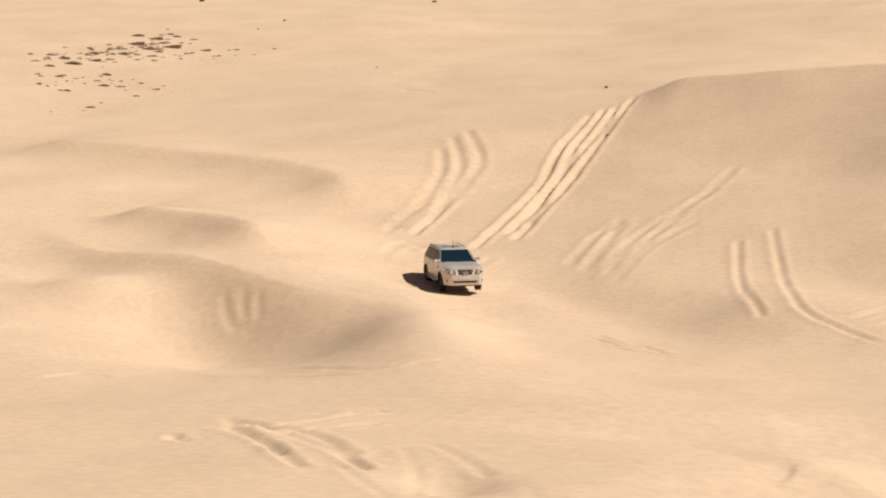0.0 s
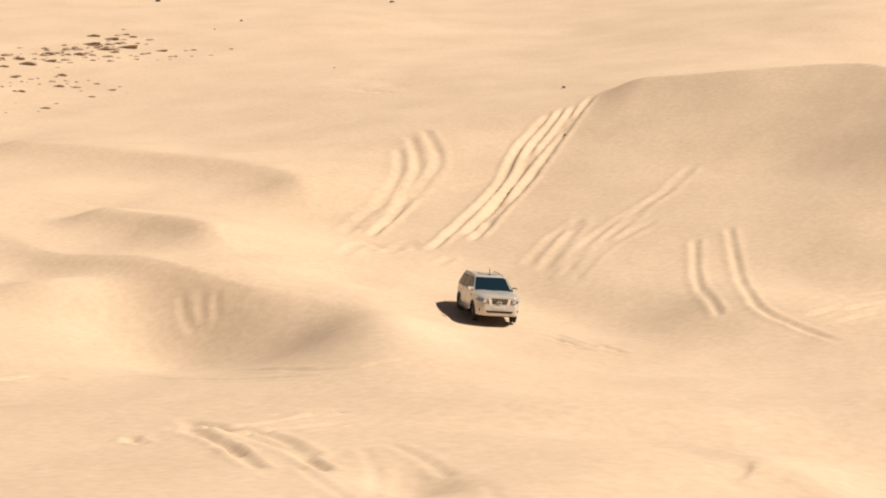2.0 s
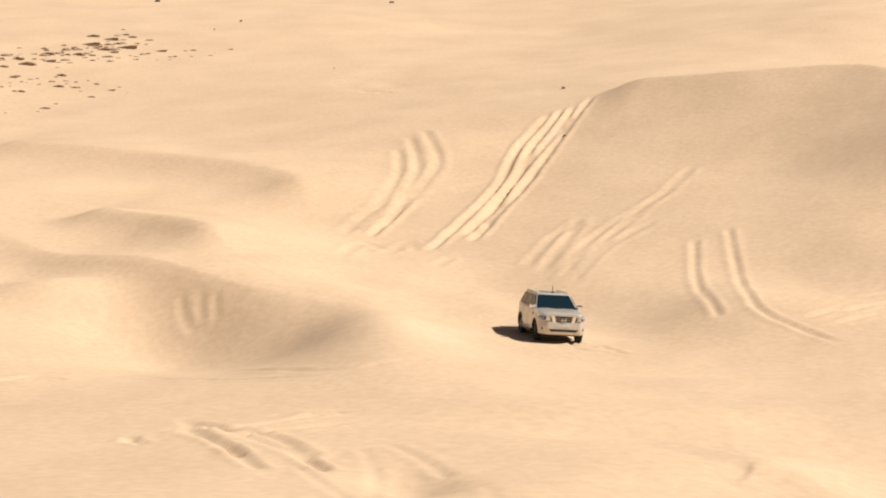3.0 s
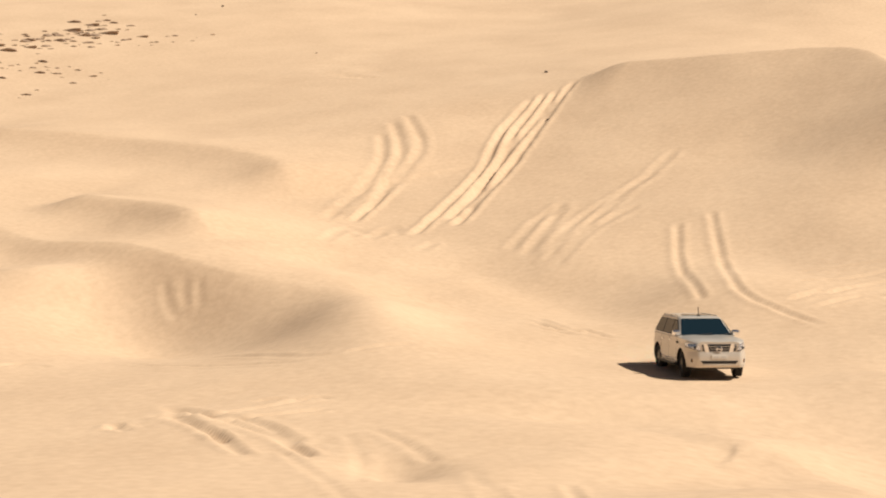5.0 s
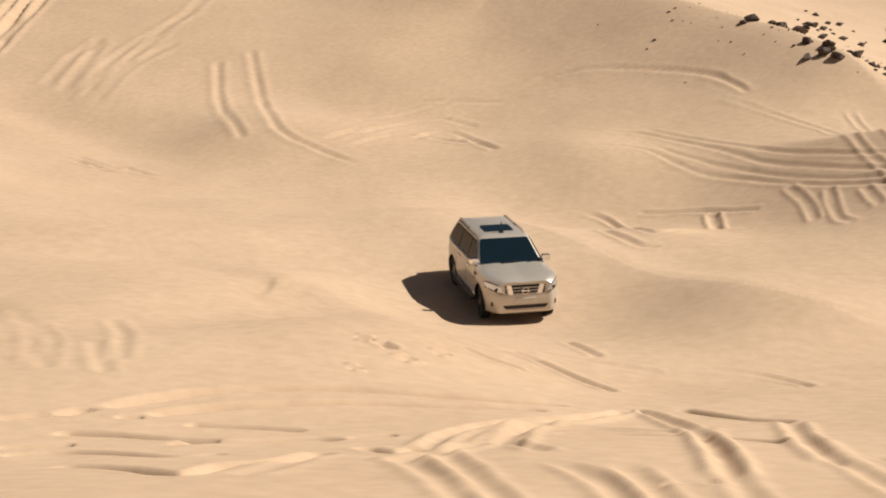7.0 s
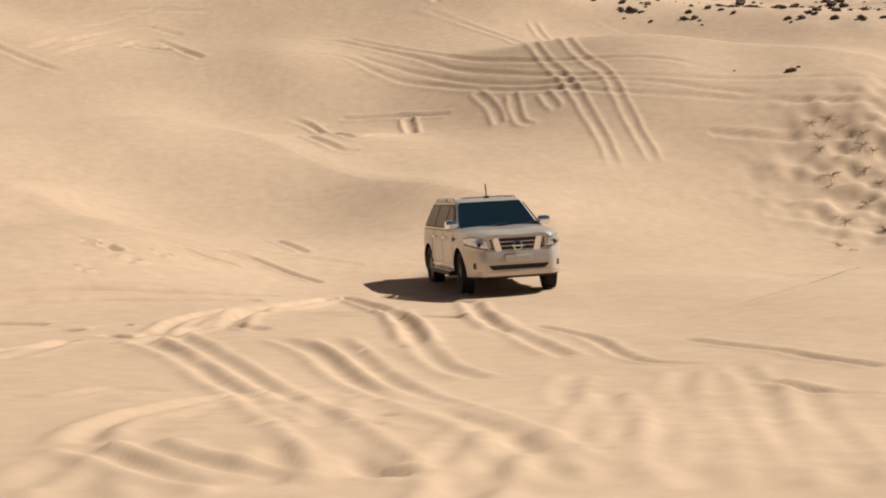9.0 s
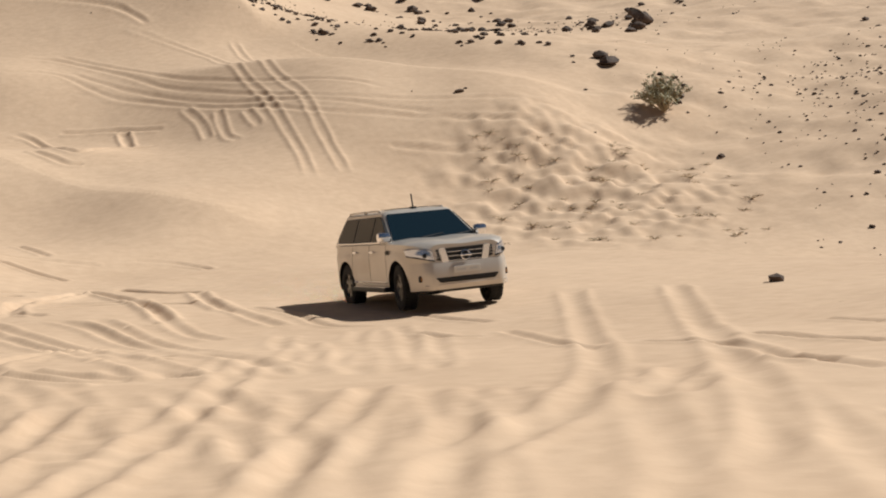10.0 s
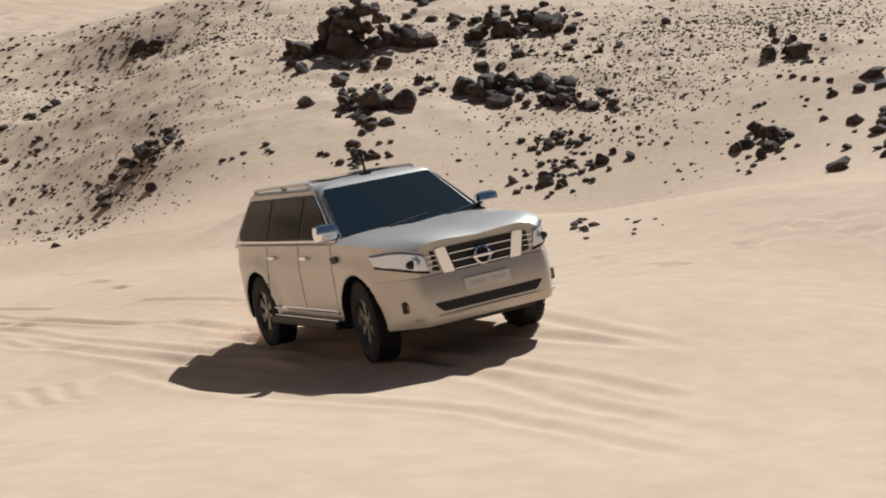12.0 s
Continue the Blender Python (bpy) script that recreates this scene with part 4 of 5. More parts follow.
def make_car():
    car = new("suv")
    tagged(car, "dusty pale silver four-wheel-drive car with tinted windows", "car")
    smooth(part("body", body_mesh(), PAINT, car, "pale silver painted body"), 30)
    smooth(part("cabin", cabin_mesh(), PAINT, car, "silver roof and pillars"), 30)
    bm = bmesh.new()
    box(bm, -2.4, 2.2, -0.84, 0.84, 0.30, 0.40, 0.03)
    box(bm, -2.2, 2.2, -0.60, 0.60, 0.36, 1.05)
    part("underbody", bm, BLACK, car)
    for a in (AXLE, -AXLE):
        for side in (-1, 1):
            bm = bmesh.new()
            steps = 26
            inner, outer, back = [], [], []
            for k in range(steps + 1):
                t = math.pi * (-0.06 + 1.12 * k / steps)
                c, s = math.cos(t), math.sin(t)
                x, z = a + ARCH * c, 0.42 + ARCH * s
                y = side * (body_half_width(x, z) + 0.004)
                inner.append(bm.verts.new((x, y, z)))
                back.append(bm.verts.new((x, side * 0.58, z)))
            for k in range(steps):
                bm.faces.new((inner[k], inner[k + 1], back[k + 1], back[k]))
            bm.faces.new(back)
            part("wheel_well", bm, BLACK, car)
    # windows
    f0, f1 = cabin_outline(1.28), cabin_outline(1.79)
    out = Vector((0.56, 0, 0.82))
    slope = out.normalized() * 0.012
    wide = rounded([(f0[0], -f0[2] + 0.07, 1.28), (f0[0], f0[2] - 0.07, 1.28), (f1[0], f1[2] - 0.06, 1.79), (f1[0], -f1[2] + 0.06, 1.79)], 0.05)
    bm = slab(bmesh.new(), [p + slope * 0.2 for p in wide], out, 0.008)
    part("windscreen", bm, GLASS, car, "dark tinted windscreen")
    for y in (-0.25, 0.45):
        bm = tube(bmesh.new(), [(1.09, y - 0.05, 1.30), (1.02, y + 0.25, 1.335), (0.99, y + 0.45, 1.35)], 0.012, 6)
        part("wiper", bm, BLACK, car)
    r0, r1 = cabin_outline(1.32), cabin_outline(1.74)
    bm = slab(bmesh.new(), rounded([(r0[1] - 0.004, 0.75, 1.32), (r0[1] - 0.004, -0.75, 1.32), (r1[1] - 0.004, -0.62, 1.74), (r1[1] - 0.004, 0.62, 1.74)], 0.06), (-1, 0, 0.2), 0.008)
    part("rear_window", bm, GLASS, car)
    for side in (-1, 1):
        panes = ([(0.86, 1.30), (0.35, 1.66), (0.18, 1.735), (-0.02, 1.735), (-0.02, 1.30)],
                 [(-0.10, 1.30), (-0.10, 1.735), (-1.08, 1.735), (-1.08, 1.30)],
                 [(-1.16, 1.30), (-1.16, 1.735), (-1.94, 1.72), (-2.17, 1.38), (-2.10, 1.30)])
        band = [(0.97, 1.275), (0.32, 1.69), (0.20, 1.76), (-1.98, 1.75), (-2.23, 1.37), (-2.14, 1.275)]
        bm = slab(bmesh.new(), rounded([side_point(x, z, side, 0.012) for x, z in band], 0.07), (0, side, 0.3), 0.006)
        part("window_surround", bm, BLACK, car, "black window surround")
        for pane in panes:
            bm = slab(bmesh.new(), rounded([side_point(x, z, side, 0.019) for x, z in pane], 0.05), (0, side, 0.3), 0.006)
            part("side_window", bm, SIDE_GLASS, car, "dark tinted side window")
        bm = tube(bmesh.new(), [side_point(0.99, 1.268, side, 0.012), side_point(-1.0, 1.262, side, 0.014), side_point(-2.28, 1.27, side, 0.012)], 0.012, 6)
        part("belt_trim", bm, CHROME, car, "chrome window trim")
        # door mirror
        mirror = part("mirror", box(bmesh.new(), 0.84, 1.00, side * 0.99 - 0.13, side * 0.99 + 0.13, 1.27, 1.46, 0.07), CHROME, car, "chrome door mirror")
        smooth(mirror)
        part("mirror_glass", slab(bmesh.new(), rounded([(0.838, side * 0.99 + y, z) for y, z in ((-0.1, 1.30), (0.1, 1.30), (0.1, 1.44), (-0.1, 1.44))], 0.03), (-1, 0, 0), 0.004), GLASS, mirror)
        part("mirror_arm", box(bmesh.new(), 0.86, 0.96, side * 0.90 - 0.06, side * 0.90 + 0.06, 1.27, 1.33, 0.02), BLACK, mirror)
        # doors: seams and handles
        for x in (0.92, -0.06, -1.10):
            bm = bmesh.new()
            line = [(x, side * (body_half_width(x, z) + 0.001), z) for z in np.linspace(0.50, 1.22, 12)]
            part("door_seam", tube(bm, line, 0.0035, 6), BLACK, car)
        for x in (0.06, -0.98):
            y = side * (body_half_width(x, 1.08) + 0.02)
            part("door_handle", box(bmesh.new(), x - 0.02, x + 0.18, y - 0.02, y + 0.02, 1.07, 1.11, 0.012), CHROME, car, "chrome door handle")
        # side step
        y = side * 0.98
        step = part("side_step", box(bmesh.new(), -1.02, 1.02, y - 0.12, y + 0.05, 0.33, 0.42, 0.025), BLACK, car, "black side step")
        part("step_trim", box(bmesh.new(), -0.98, 0.98, y + side * 0.055 - 0.012, y + side * 0.055 + 0.012, 0.395, 0.43, 0.008), CHROME, step)
        line = [(x, side * (body_half_width(x, 0.52) + 0.008), 0.505) for x in np.linspace(-1.0, 1.0, 12)]
        part("sill_trim", tube(bmesh.new(), line, 0.02, 6), CHROME, car, "bright sill moulding")
        # roof rail
        line = [(-0.05, side * 0.655, 1.83), (-0.15, side * 0.66, 1.862), (-0.35, side * 0.66, 1.876), (-1.85, side * 0.65, 1.87), (-2.0, side * 0.645, 1.85), (-2.08, side * 0.64, 1.83)]
        rail = part("roof_rail", tube(bmesh.new(), curved_points(line), 0.02, 8), PAINT, car, "silver roof rail")
        part("rail_foot", box(bmesh.new(), -1.02, -0.92, side * 0.655 - 0.02, side * 0.655 + 0.02, 1.82, 1.89, 0.01), ALLOY, rail)
        # side vent on the front wing
        x = 1.02
        y = side * (body_half_width(x, 1.02) + 0.004)
        part("wing_vent", slab(bmesh.new(), rounded([(0.92, y, 1.09), (1.10, y, 1.12), (1.13, y, 1.05), (1.0, y, 1.03)], 0.02), (0, side, 0), 0.012), BLACK, car, "small dark vent on the wing")
        # headlight
        rows = []
        for k in range(7):
            v = k / 6
            row = []
            for j in range(13):
                u = j / 12
                yy = 0.595 + 0.365 * u + 0.04 * v * (1 - u)
                low, high = 0.885 + 0.115 * u ** 1.3, 1.045 + 0.07 * math.sin(u * 2.2)
                z = low + (high - low) * v
                row.append((nose(yy, z, 0.016), side * (yy + 0.012 * u), z))
            rows.append(row)
        lamp = smooth(part("headlight", skin(bmesh.new(), rows), LAMP_GLASS, car, "clear headlight"))
        brow_line = [(nose(0.63 + 0.33 * u, 1.06, 0.02), side * (0.63 + 0.345 * u), 1.05 + 0.07 * math.sin(u * 2.2)) for u in (0, 0.25, 0.5, 0.75, 1.0)]
        part("lamp_brow", tube(bmesh.new(), brow_line, 0.012, 6), CHROME, lamp, "bright strip over the lamp")
        sill_line = [(nose(0.595 + 0.365 * u, 0.88 + 0.115 * u ** 1.3, 0.016), side * (0.595 + 0.377 * u), 0.88 + 0.115 * u ** 1.3) for u in (0, 0.25, 0.5, 0.75, 1.0)]
        part("lamp_seal", tube(bmesh.new(), sill_line, 0.014, 6), BLACK, lamp, "dark seal under the lamp")
        for yy, z, rad in ((0.74, 0.985, 0.05),):
            bm = bmesh.new()
            bmesh.ops.create_uvsphere(bm, u_segments=14, v_segments=8, radius=rad, matrix=Matrix.Translation((nose(yy, z, 0.012), side * yy, z)) @ Matrix.Diagonal((0.35, 1.5, 0.9, 1)))
            smooth(part("lamp_lens", bm, BLACK, lamp, "dark projector lens"))
        # chrome uprights and the small grilles outside them
        bar = rounded([(2.464, side * 0.385, 1.10), (2.464, side * 0.505, 1.09), (2.464, side * 0.43, 0.79), (2.464, side * 0.305, 0.79)], 0.025)
        part("grille_upright", slab(bmesh.new(), bar, (1, 0, 0.05), 0.022), CHROME, car, "broad chrome grille upright")
        bar = rounded([(2.462, side * 0.515, 1.08), (2.415, side * 0.635, 1.07), (2.440, side * 0.58, 0.89), (2.464, side * 0.47, 0.87)], 0.02)
        outer = part("outer_grille", slab(bmesh.new(), bar, (1, 0, 0.05), 0.02), BLACK, car)
        for z in (0.93, 0.985, 1.035):
            part("outer_bar", box(bmesh.new(), 2.455, 2.488, side * 0.545 - 0.055, side * 0.545 + 0.055, z - 0.005, z + 0.005, 0.003), CHROME, outer)
        # fog lamp and tail lamp
        x = nose(0.81, 0.58, 0.058)
        fog = part("fog_lamp", box(bmesh.new(), x - 0.10, x - 0.02, side * 0.81 - 0.04, side * 0.81 + 0.04, 0.53, 0.61, 0.02), AMBER, car, "small amber fog lamp")
        part("fog_frame", box(bmesh.new(), x - 0.11, x - 0.03, side * 0.81 - 0.06, side * 0.81 + 0.06, 0.51, 0.63, 0.02), BLACK, fog)
        part("tail_light", box(bmesh.new(), -2.655, -2.58, side * 0.74 - 0.06, side * 0.74 + 0.06, 0.85, 1.2, 0.02), RED_LENS, car, "red tail light")
    # grille
    bm = slab(bmesh.new(), rounded([(2.466, -0.39, 1.09), (2.466, 0.39, 1.09), (2.466, 0.31, 0.80), (2.466, -0.31, 0.80)], 0.04), (1, 0, 0), 0.012)
    grille = part("grille", bm, BLACK, car, "dark grille with bright bars")
    for k, z in enumerate((0.86, 0.94, 1.02)):
        w = 0.30 + 0.075 * (z - 0.80) / 0.3
        part("grille_bar", box(bmesh.new(), 2.474, 2.495, -w, w, z - 0.006, z + 0.006, 0.003), CHROME, grille)
    bm = bmesh.new()
    ring = [(2.515, 0.085 * math.cos(a), 0.94 + 0.085 * math.sin(a)) for a in np.linspace(0, 2 * math.pi, 25)[:-1]]
    tube(bm, ring + ring[:1], 0.013, 6)
    box(bm, 2.503, 2.53, -0.115, 0.115, 0.923, 0.957, 0.006)
    smooth(part("badge", bm, CHROME, grille, "round chrome badge"))
    # bumper
    smooth(part("bumper", bumper_mesh(), PAINT, car, "silver front bumper"), 50)
    bm = slab(bmesh.new(), rounded([(2.50, -0.62, 0.57), (2.50, 0.62, 0.57), (2.50, 0.53, 0.475), (2.50, -0.53, 0.475)], 0.03), (1, 0, 0), 0.034)
    part("air_intake", bm, BLACK, car, "dark lower air intake")
    part("bumper_lip", smooth_bar([(2.40, -0.80, 0.43), (2.50, -0.60, 0.44), (2.525, 0, 0.44), (2.50, 0.60, 0.44), (2.40, 0.80, 0.43)], 0.016), PAINT, car, "silver bumper lip")
    part("skid_plate", box(bmesh.new(), 2.0, 2.42, -0.55, 0.55, 0.30, 0.37, 0.03), BLACK, car)
    plate = part("number_plate", box(bmesh.new(), 2.515, 2.54, -0.26, 0.26, 0.63, 0.75, 0.006), PLATE, car, "white number plate")
    for y0, y1 in ((-0.21, -0.03), (0.05, 0.2)):
        part("plate_bar", box(bmesh.new(), 2.539, 2.544, y0, y1, 0.67, 0.71), INK, plate)
    part("bonnet_seam", smooth_bar([(2.40, -0.58, 1.165), (2.0, -0.74, 1.235), (1.2, -0.80, 1.272)], 0.005), BLACK, car)
    part("bonnet_seam", smooth_bar([(2.40, 0.58, 1.165), (2.0, 0.74, 1.235), (1.2, 0.80, 1.272)], 0.005), BLACK, car)
    # roof
    roof_glass = rounded([(-0.15, -0.40, 1.888), (-0.15, 0.40, 1.888), (-0.85, 0.40, 1.892), (-0.85, -0.40, 1.892)], 0.08)
    part("sunroof", slab(bmesh.new(), roof_glass, (0, 0, 1), 0.008), GLASS, car, "dark sunroof")
    mast = part("aerial", tube(bmesh.new(), [(-0.05, 0.02, 1.87), (-0.06, 0.02, 1.95), (-0.10, 0.02, 2.16)], 0.016, 6), BLACK, car, "short black roof aerial")
    part("aerial_base", box(bmesh.new(), -0.12, 0.02, -0.03, 0.07, 1.87, 1.91, 0.012), BLACK, mast)
    wheels = [make_wheel(car, x, side) for x in (AXLE, -AXLE) for side in (-1, 1)]
    return car, wheels


def curved_points(line, steps=5):
    pts = [Vector(p) for p in line]
    pts = [2 * pts[0] - pts[1]] + pts + [2 * pts[-1] - pts[-2]]
    out = []
    for a, b, c, d in zip(pts, pts[1:], pts[2:], pts[3:]):
        for k in range(steps):
            t = k / steps
            out.append(0.5 * (2 * b + (c - a) * t + (2 * a - 5 * b + 4 * c - d) * t * t + (3 * b - a - 3 * c + d) * t ** 3))
    return out + [pts[-2]]


def smooth_bar(line, radius):
    return tube(bmesh.new(), curved_points(line), radius, 8)


suv, wheels = make_car()


# ---- rocks, bush and scrub ----


def height(x, y):
    """The height of the laid sand, between its grid lines."""
    xs, ys, z = LAID["xs"], LAID["ys"], LAID["z"]
    i, j = int(np.searchsorted(xs, x)) - 1, int(np.searchsorted(ys, y)) - 1
    a, b = (x - xs[i]) / (xs[i + 1] - xs[i]), (y - ys[j]) / (ys[j + 1] - ys[j])
    return float((z[j, i] * (1 - a) + z[j, i + 1] * a) * (1 - b) + (z[j + 1, i] * (1 - a) + z[j + 1, i + 1] * a) * b)


def rock_mesh(seed, detail=2, flat=0.62):
    """An angular, broken stone about one metre across."""
    rng = random.Random(seed)
    bm = bmesh.new()
    bmesh.ops.create_icosphere(bm, subdivisions=detail, radius=0.5)
    shift = Vector((rng.uniform(0, 50), rng.uniform(0, 50), rng.uniform(0, 50)))
    cuts = [(Vector((rng.uniform(-1, 1), rng.uniform(-1, 1), rng.uniform(-0.6, 1))).normalized(), rng.uniform(0.18, 0.40)) for _ in range(13)]
    for v in bm.verts:
        p = v.co * (1 + 0.35 * noise.noise(v.co * 2.2 + shift))
        for n, d in cuts:
            over = p.dot(n) - d
            if over > 0:
                p -= n * over * 0.95
        p += p.normalized() * 0.05 * noise.noise(p * 7 + shift)
        v.co = Vector((p.x * 1.1, p.y, p.z * flat))
    return bm


ROCK_FORMS = []
for seed in range(10):
    bm = rock_mesh(seed, 3)
    data = bpy.data.meshes.new("rock")
    bm.to_mesh(data)
    bm.free()
    data.materials.append(ROCK)
    data.set_sharp_from_angle(angle=radians(28))
    ROCK_FORMS.append(data)

PEBBLES = []
for seed in range(5):
    bm = rock_mesh(100 + seed, 1, 0.6)
    bm.verts.index_update()
    PEBBLES.append(([v.co.copy() for v in bm.verts], [[v.index for v in f.verts] for f in bm.faces]))
    bm.free()
SCREE_VERTS, SCREE_FACES = [], []
dice = random.Random(5)


def pebble(x, y, z, size):
    verts, faces = PEBBLES[dice.randrange(5)]
    turn = Matrix.Rotation(dice.uniform(0, 6.28), 3, "Z")
    base = len(SCREE_VERTS)
    for v in verts:
        p = turn @ v * size
        SCREE_VERTS.append((p.x + x, p.y + y, p.z + z))
    SCREE_FACES.extend([[base + i for i in f] for f in faces])


def rocks(x, y, angle, wide, deep, count, size):
    """A loose group of stones, spread wide across and deep along the heading."""
    a = radians(angle)
    for _ in range(count):
        r, t = math.sqrt(dice.random()), dice.uniform(0, 6.28)
        u, v = wide * r * math.cos(t), deep * r * math.sin(t)
        px, py = x + u * math.cos(a) + v * math.sin(a), y - u * math.sin(a) + v * math.cos(a)
        brow = float(np.interp(px, [-13, -3, 3, 12, 19], [84, 74, 63, 58, 54]))
        if px < 19 and 48 < py < brow + 2:
            py = 2 * brow + 4 - py
        s = size * min(math.exp(dice.gauss(0.15, 0.4)), 1.5)
        z = height(px, py)
        if s < 0.55:
            pebble(px, py, z + 0.10 * s, s * 1.1)
            continue
        stone = new("rock", ROCK_FORMS[dice.randrange(10)])
        stone.location = (px, py, z + 0.14 * s)
        stone.rotation_euler = (dice.uniform(-0.3, 0.3), dice.uniform(-0.3, 0.3), dice.uniform(0, 6.28))
        stone.scale = (s * dice.uniform(0.9, 1.3), s, s * dice.uniform(0.8, 1.25))
        tagged(stone, "dark brown broken rock lying on the sandy slope", "rock", "rocks on the sandy hill")


rocks(38.6, 17.6, 43, 1.34, 4.37, 14, 0.53)
rocks(35.3, 14.2, 43, 1.00, 2.87, 10, 0.45)
rocks(33.1, 12.6, 43, 1.31, 1.04, 6, 0.29)
rocks(43.4, 13.8, 48, 1.35, 3.27, 5, 1.08)
rocks(44.2, 11.7, 50, 1.74, 2.64, 9, 0.86)
rocks(44.2, 8.8, 52, 1.56, 3.00, 12, 0.52)
rocks(42.5, 17.0, 46, 1.24, 1.42, 6, 0.50)
rocks(37.0, 5.4, 50, 1.73, 2.76, 24, 0.30)
rocks(10.4, -17.2, 51, 0.58, 2.04, 9, 0.17)
rocks(39.9, 7.1, 51, 1.95, 0.96, 8, 0.34)
rocks(41.9, 4.1, 54, 0.73, 1.70, 5, 0.29)
rocks(31.0, 23.9, 35, 1.47, 4.43, 20, 0.46)
rocks(29.0, 25.2, 33, 1.60, 3.03, 14, 0.29)
rocks(35.1, 41.5, 31, 1.33, 1.66, 5, 0.53)
rocks(28.2, 31.3, 30, 1.14, 0.93, 5, 0.37)
rocks(27.0, 26.0, 32, 2.40, 9.00, 9, 0.24)
rocks(31.5, 17.8, 39, 1.50, 1.27, 7, 0.32)
rocks(44.7, 52.4, 32, 5.44, 9.00, 60, 0.31)
rocks(46.8, 41.1, 37, 4.64, 9.00, 55, 0.32)
rocks(45.6, 44.4, 35, 0.80, 1.35, 3, 0.88)
rocks(41.9, -1.1, 58, 1.62, 4.50, 16, 0.23)
rocks(47.0, 0.2, 59, 1.76, 4.86, 14, 0.35)
rocks(47.4, -3.0, 62, 1.48, 5.86, 12, 0.69)
rocks(39.3, -7.0, 62, 1.16, 5.36, 8, 0.72)
rocks(38.3, 0.3, 55, 1.34, 2.04, 9, 0.20)
rocks(34.9, 5.7, 49, 0.32, 0.62, 2, 0.41)
rocks(53.8, 28.0, 46, 1.69, 8.99, 14, 0.74)
rocks(53.2, 21.4, 49, 1.91, 8.74, 14, 0.64)
rocks(54.6, 20.1, 50, 2.23, 7.36, 12, 0.57)
rocks(43.5, 24.9, 42, 2.71, 4.23, 10, 0.72)
rocks(61.4, 15.7, 55, 2.64, 5.13, 7, 0.46)
rocks(54.1, 3.1, 60, 2.24, 4.72, 12, 0.34)
rocks(10.4, -18.6, 54, 0.56, 1.73, 7, 0.09)
rocks(27.3, 35.2, 29, 3.08, 5.48, 34, 0.21)
rocks(28.3, 28.4, 33, 3.04, 9.00, 26, 0.24)
rocks(28.7, 24.4, 36, 0.82, 1.44, 4, 0.57)
rocks(32.0, 39.9, 30, 0.78, 0.95, 3, 0.58)
rocks(30.9, 36.6, 31, 1.49, 1.92, 9, 0.40)
rocks(13.9, 6.0, 33, 0.29, 0.67, 1, 0.39)
rocks(20.4, 82.7, 13, 4.02, 9.00, 40, 0.52)
rocks(8.1, 56.6, 8, 4.41, 2.52, 34, 0.32)
rocks(20.6, 51.7, 18, 0.86, 1.94, 2, 1.20)
rocks(18.0, 93.6, 10, 7.06, 5.01, 16, 0.71)
rocks(25.6, 71.7, 17, 1.83, 9.00, 8, 0.66)
rocks(33.0, 76.9, 20, 2.37, 9.00, 10, 0.39)
rocks(43.5, 46.3, 35, 2.77, 8.63, 34, 0.28)
rocks(11.1, 13.1, 23, 0.16, 0.52, 1, 0.30)
rocks(11.3, 7.8, 27, 0.12, 0.35, 1, 0.21)
rocks(21.8, 41.6, 22, 0.25, 0.24, 1, 0.40)
rocks(4.5, 61.6, 5, 2.81, 1.73, 12, 0.50)
rocks(16.3, 51.1, 15, 2.51, 1.55, 12, 0.25)
rocks(22.6, 49.0, 21, 1.05, 2.15, 12, 0.33)
rocks(-107.1, 136.0, -38, 0.28, 1.86, 1, 0.48)
rocks(-106.3, 129.8, -39, 0.27, 1.63, 1, 0.40)
rocks(-48.9, 103.2, -25, 0.18, 1.02, 1, 0.32)
rocks(-43.1, 90.8, -25, 0.20, 0.45, 1, 0.32)
rocks(-130.7, 148.6, -41, 0.95, 3.82, 1, 0.79)
rocks(-104.8, 165.1, -32, 0.79, 3.07, 1, 0.71)
rocks(-80.6, 116.8, -35, 0.17, 1.05, 1, 0.28)
rocks(-19.0, 56.8, -18, 0.28, 0.26, 1, 0.28)
rocks(1.5, 71.5, 1, 1.70, 9.00, 8, 0.57)
rocks(5.4, 94.0, 3, 2.97, 9.00, 18, 0.45)
rocks(10.3, 98.5, 6, 1.56, 7.22, 9, 0.55)
rocks(7.4, 59.9, 6, 3.14, 0.39, 14, 0.37)
rocks(11.7, 54.9, 10, 4.90, 9.00, 40, 0.29)
rocks(16.5, 52.4, 15, 3.59, 9.00, 30, 0.34)
rocks(28.2, 70.5, 20, 1.60, 7.65, 6, 1.09)
rocks(45.4, 45.9, 35, 5.52, 8.77, 60, 0.33)
rocks(42.1, 59.2, 29, 4.86, 9.00, 40, 0.36)
rocks(33.2, 36.3, 31, 1.86, 7.50, 20, 0.31)
rocks(52.6, 16.7, 51, 3.03, 4.88, 26, 0.36)


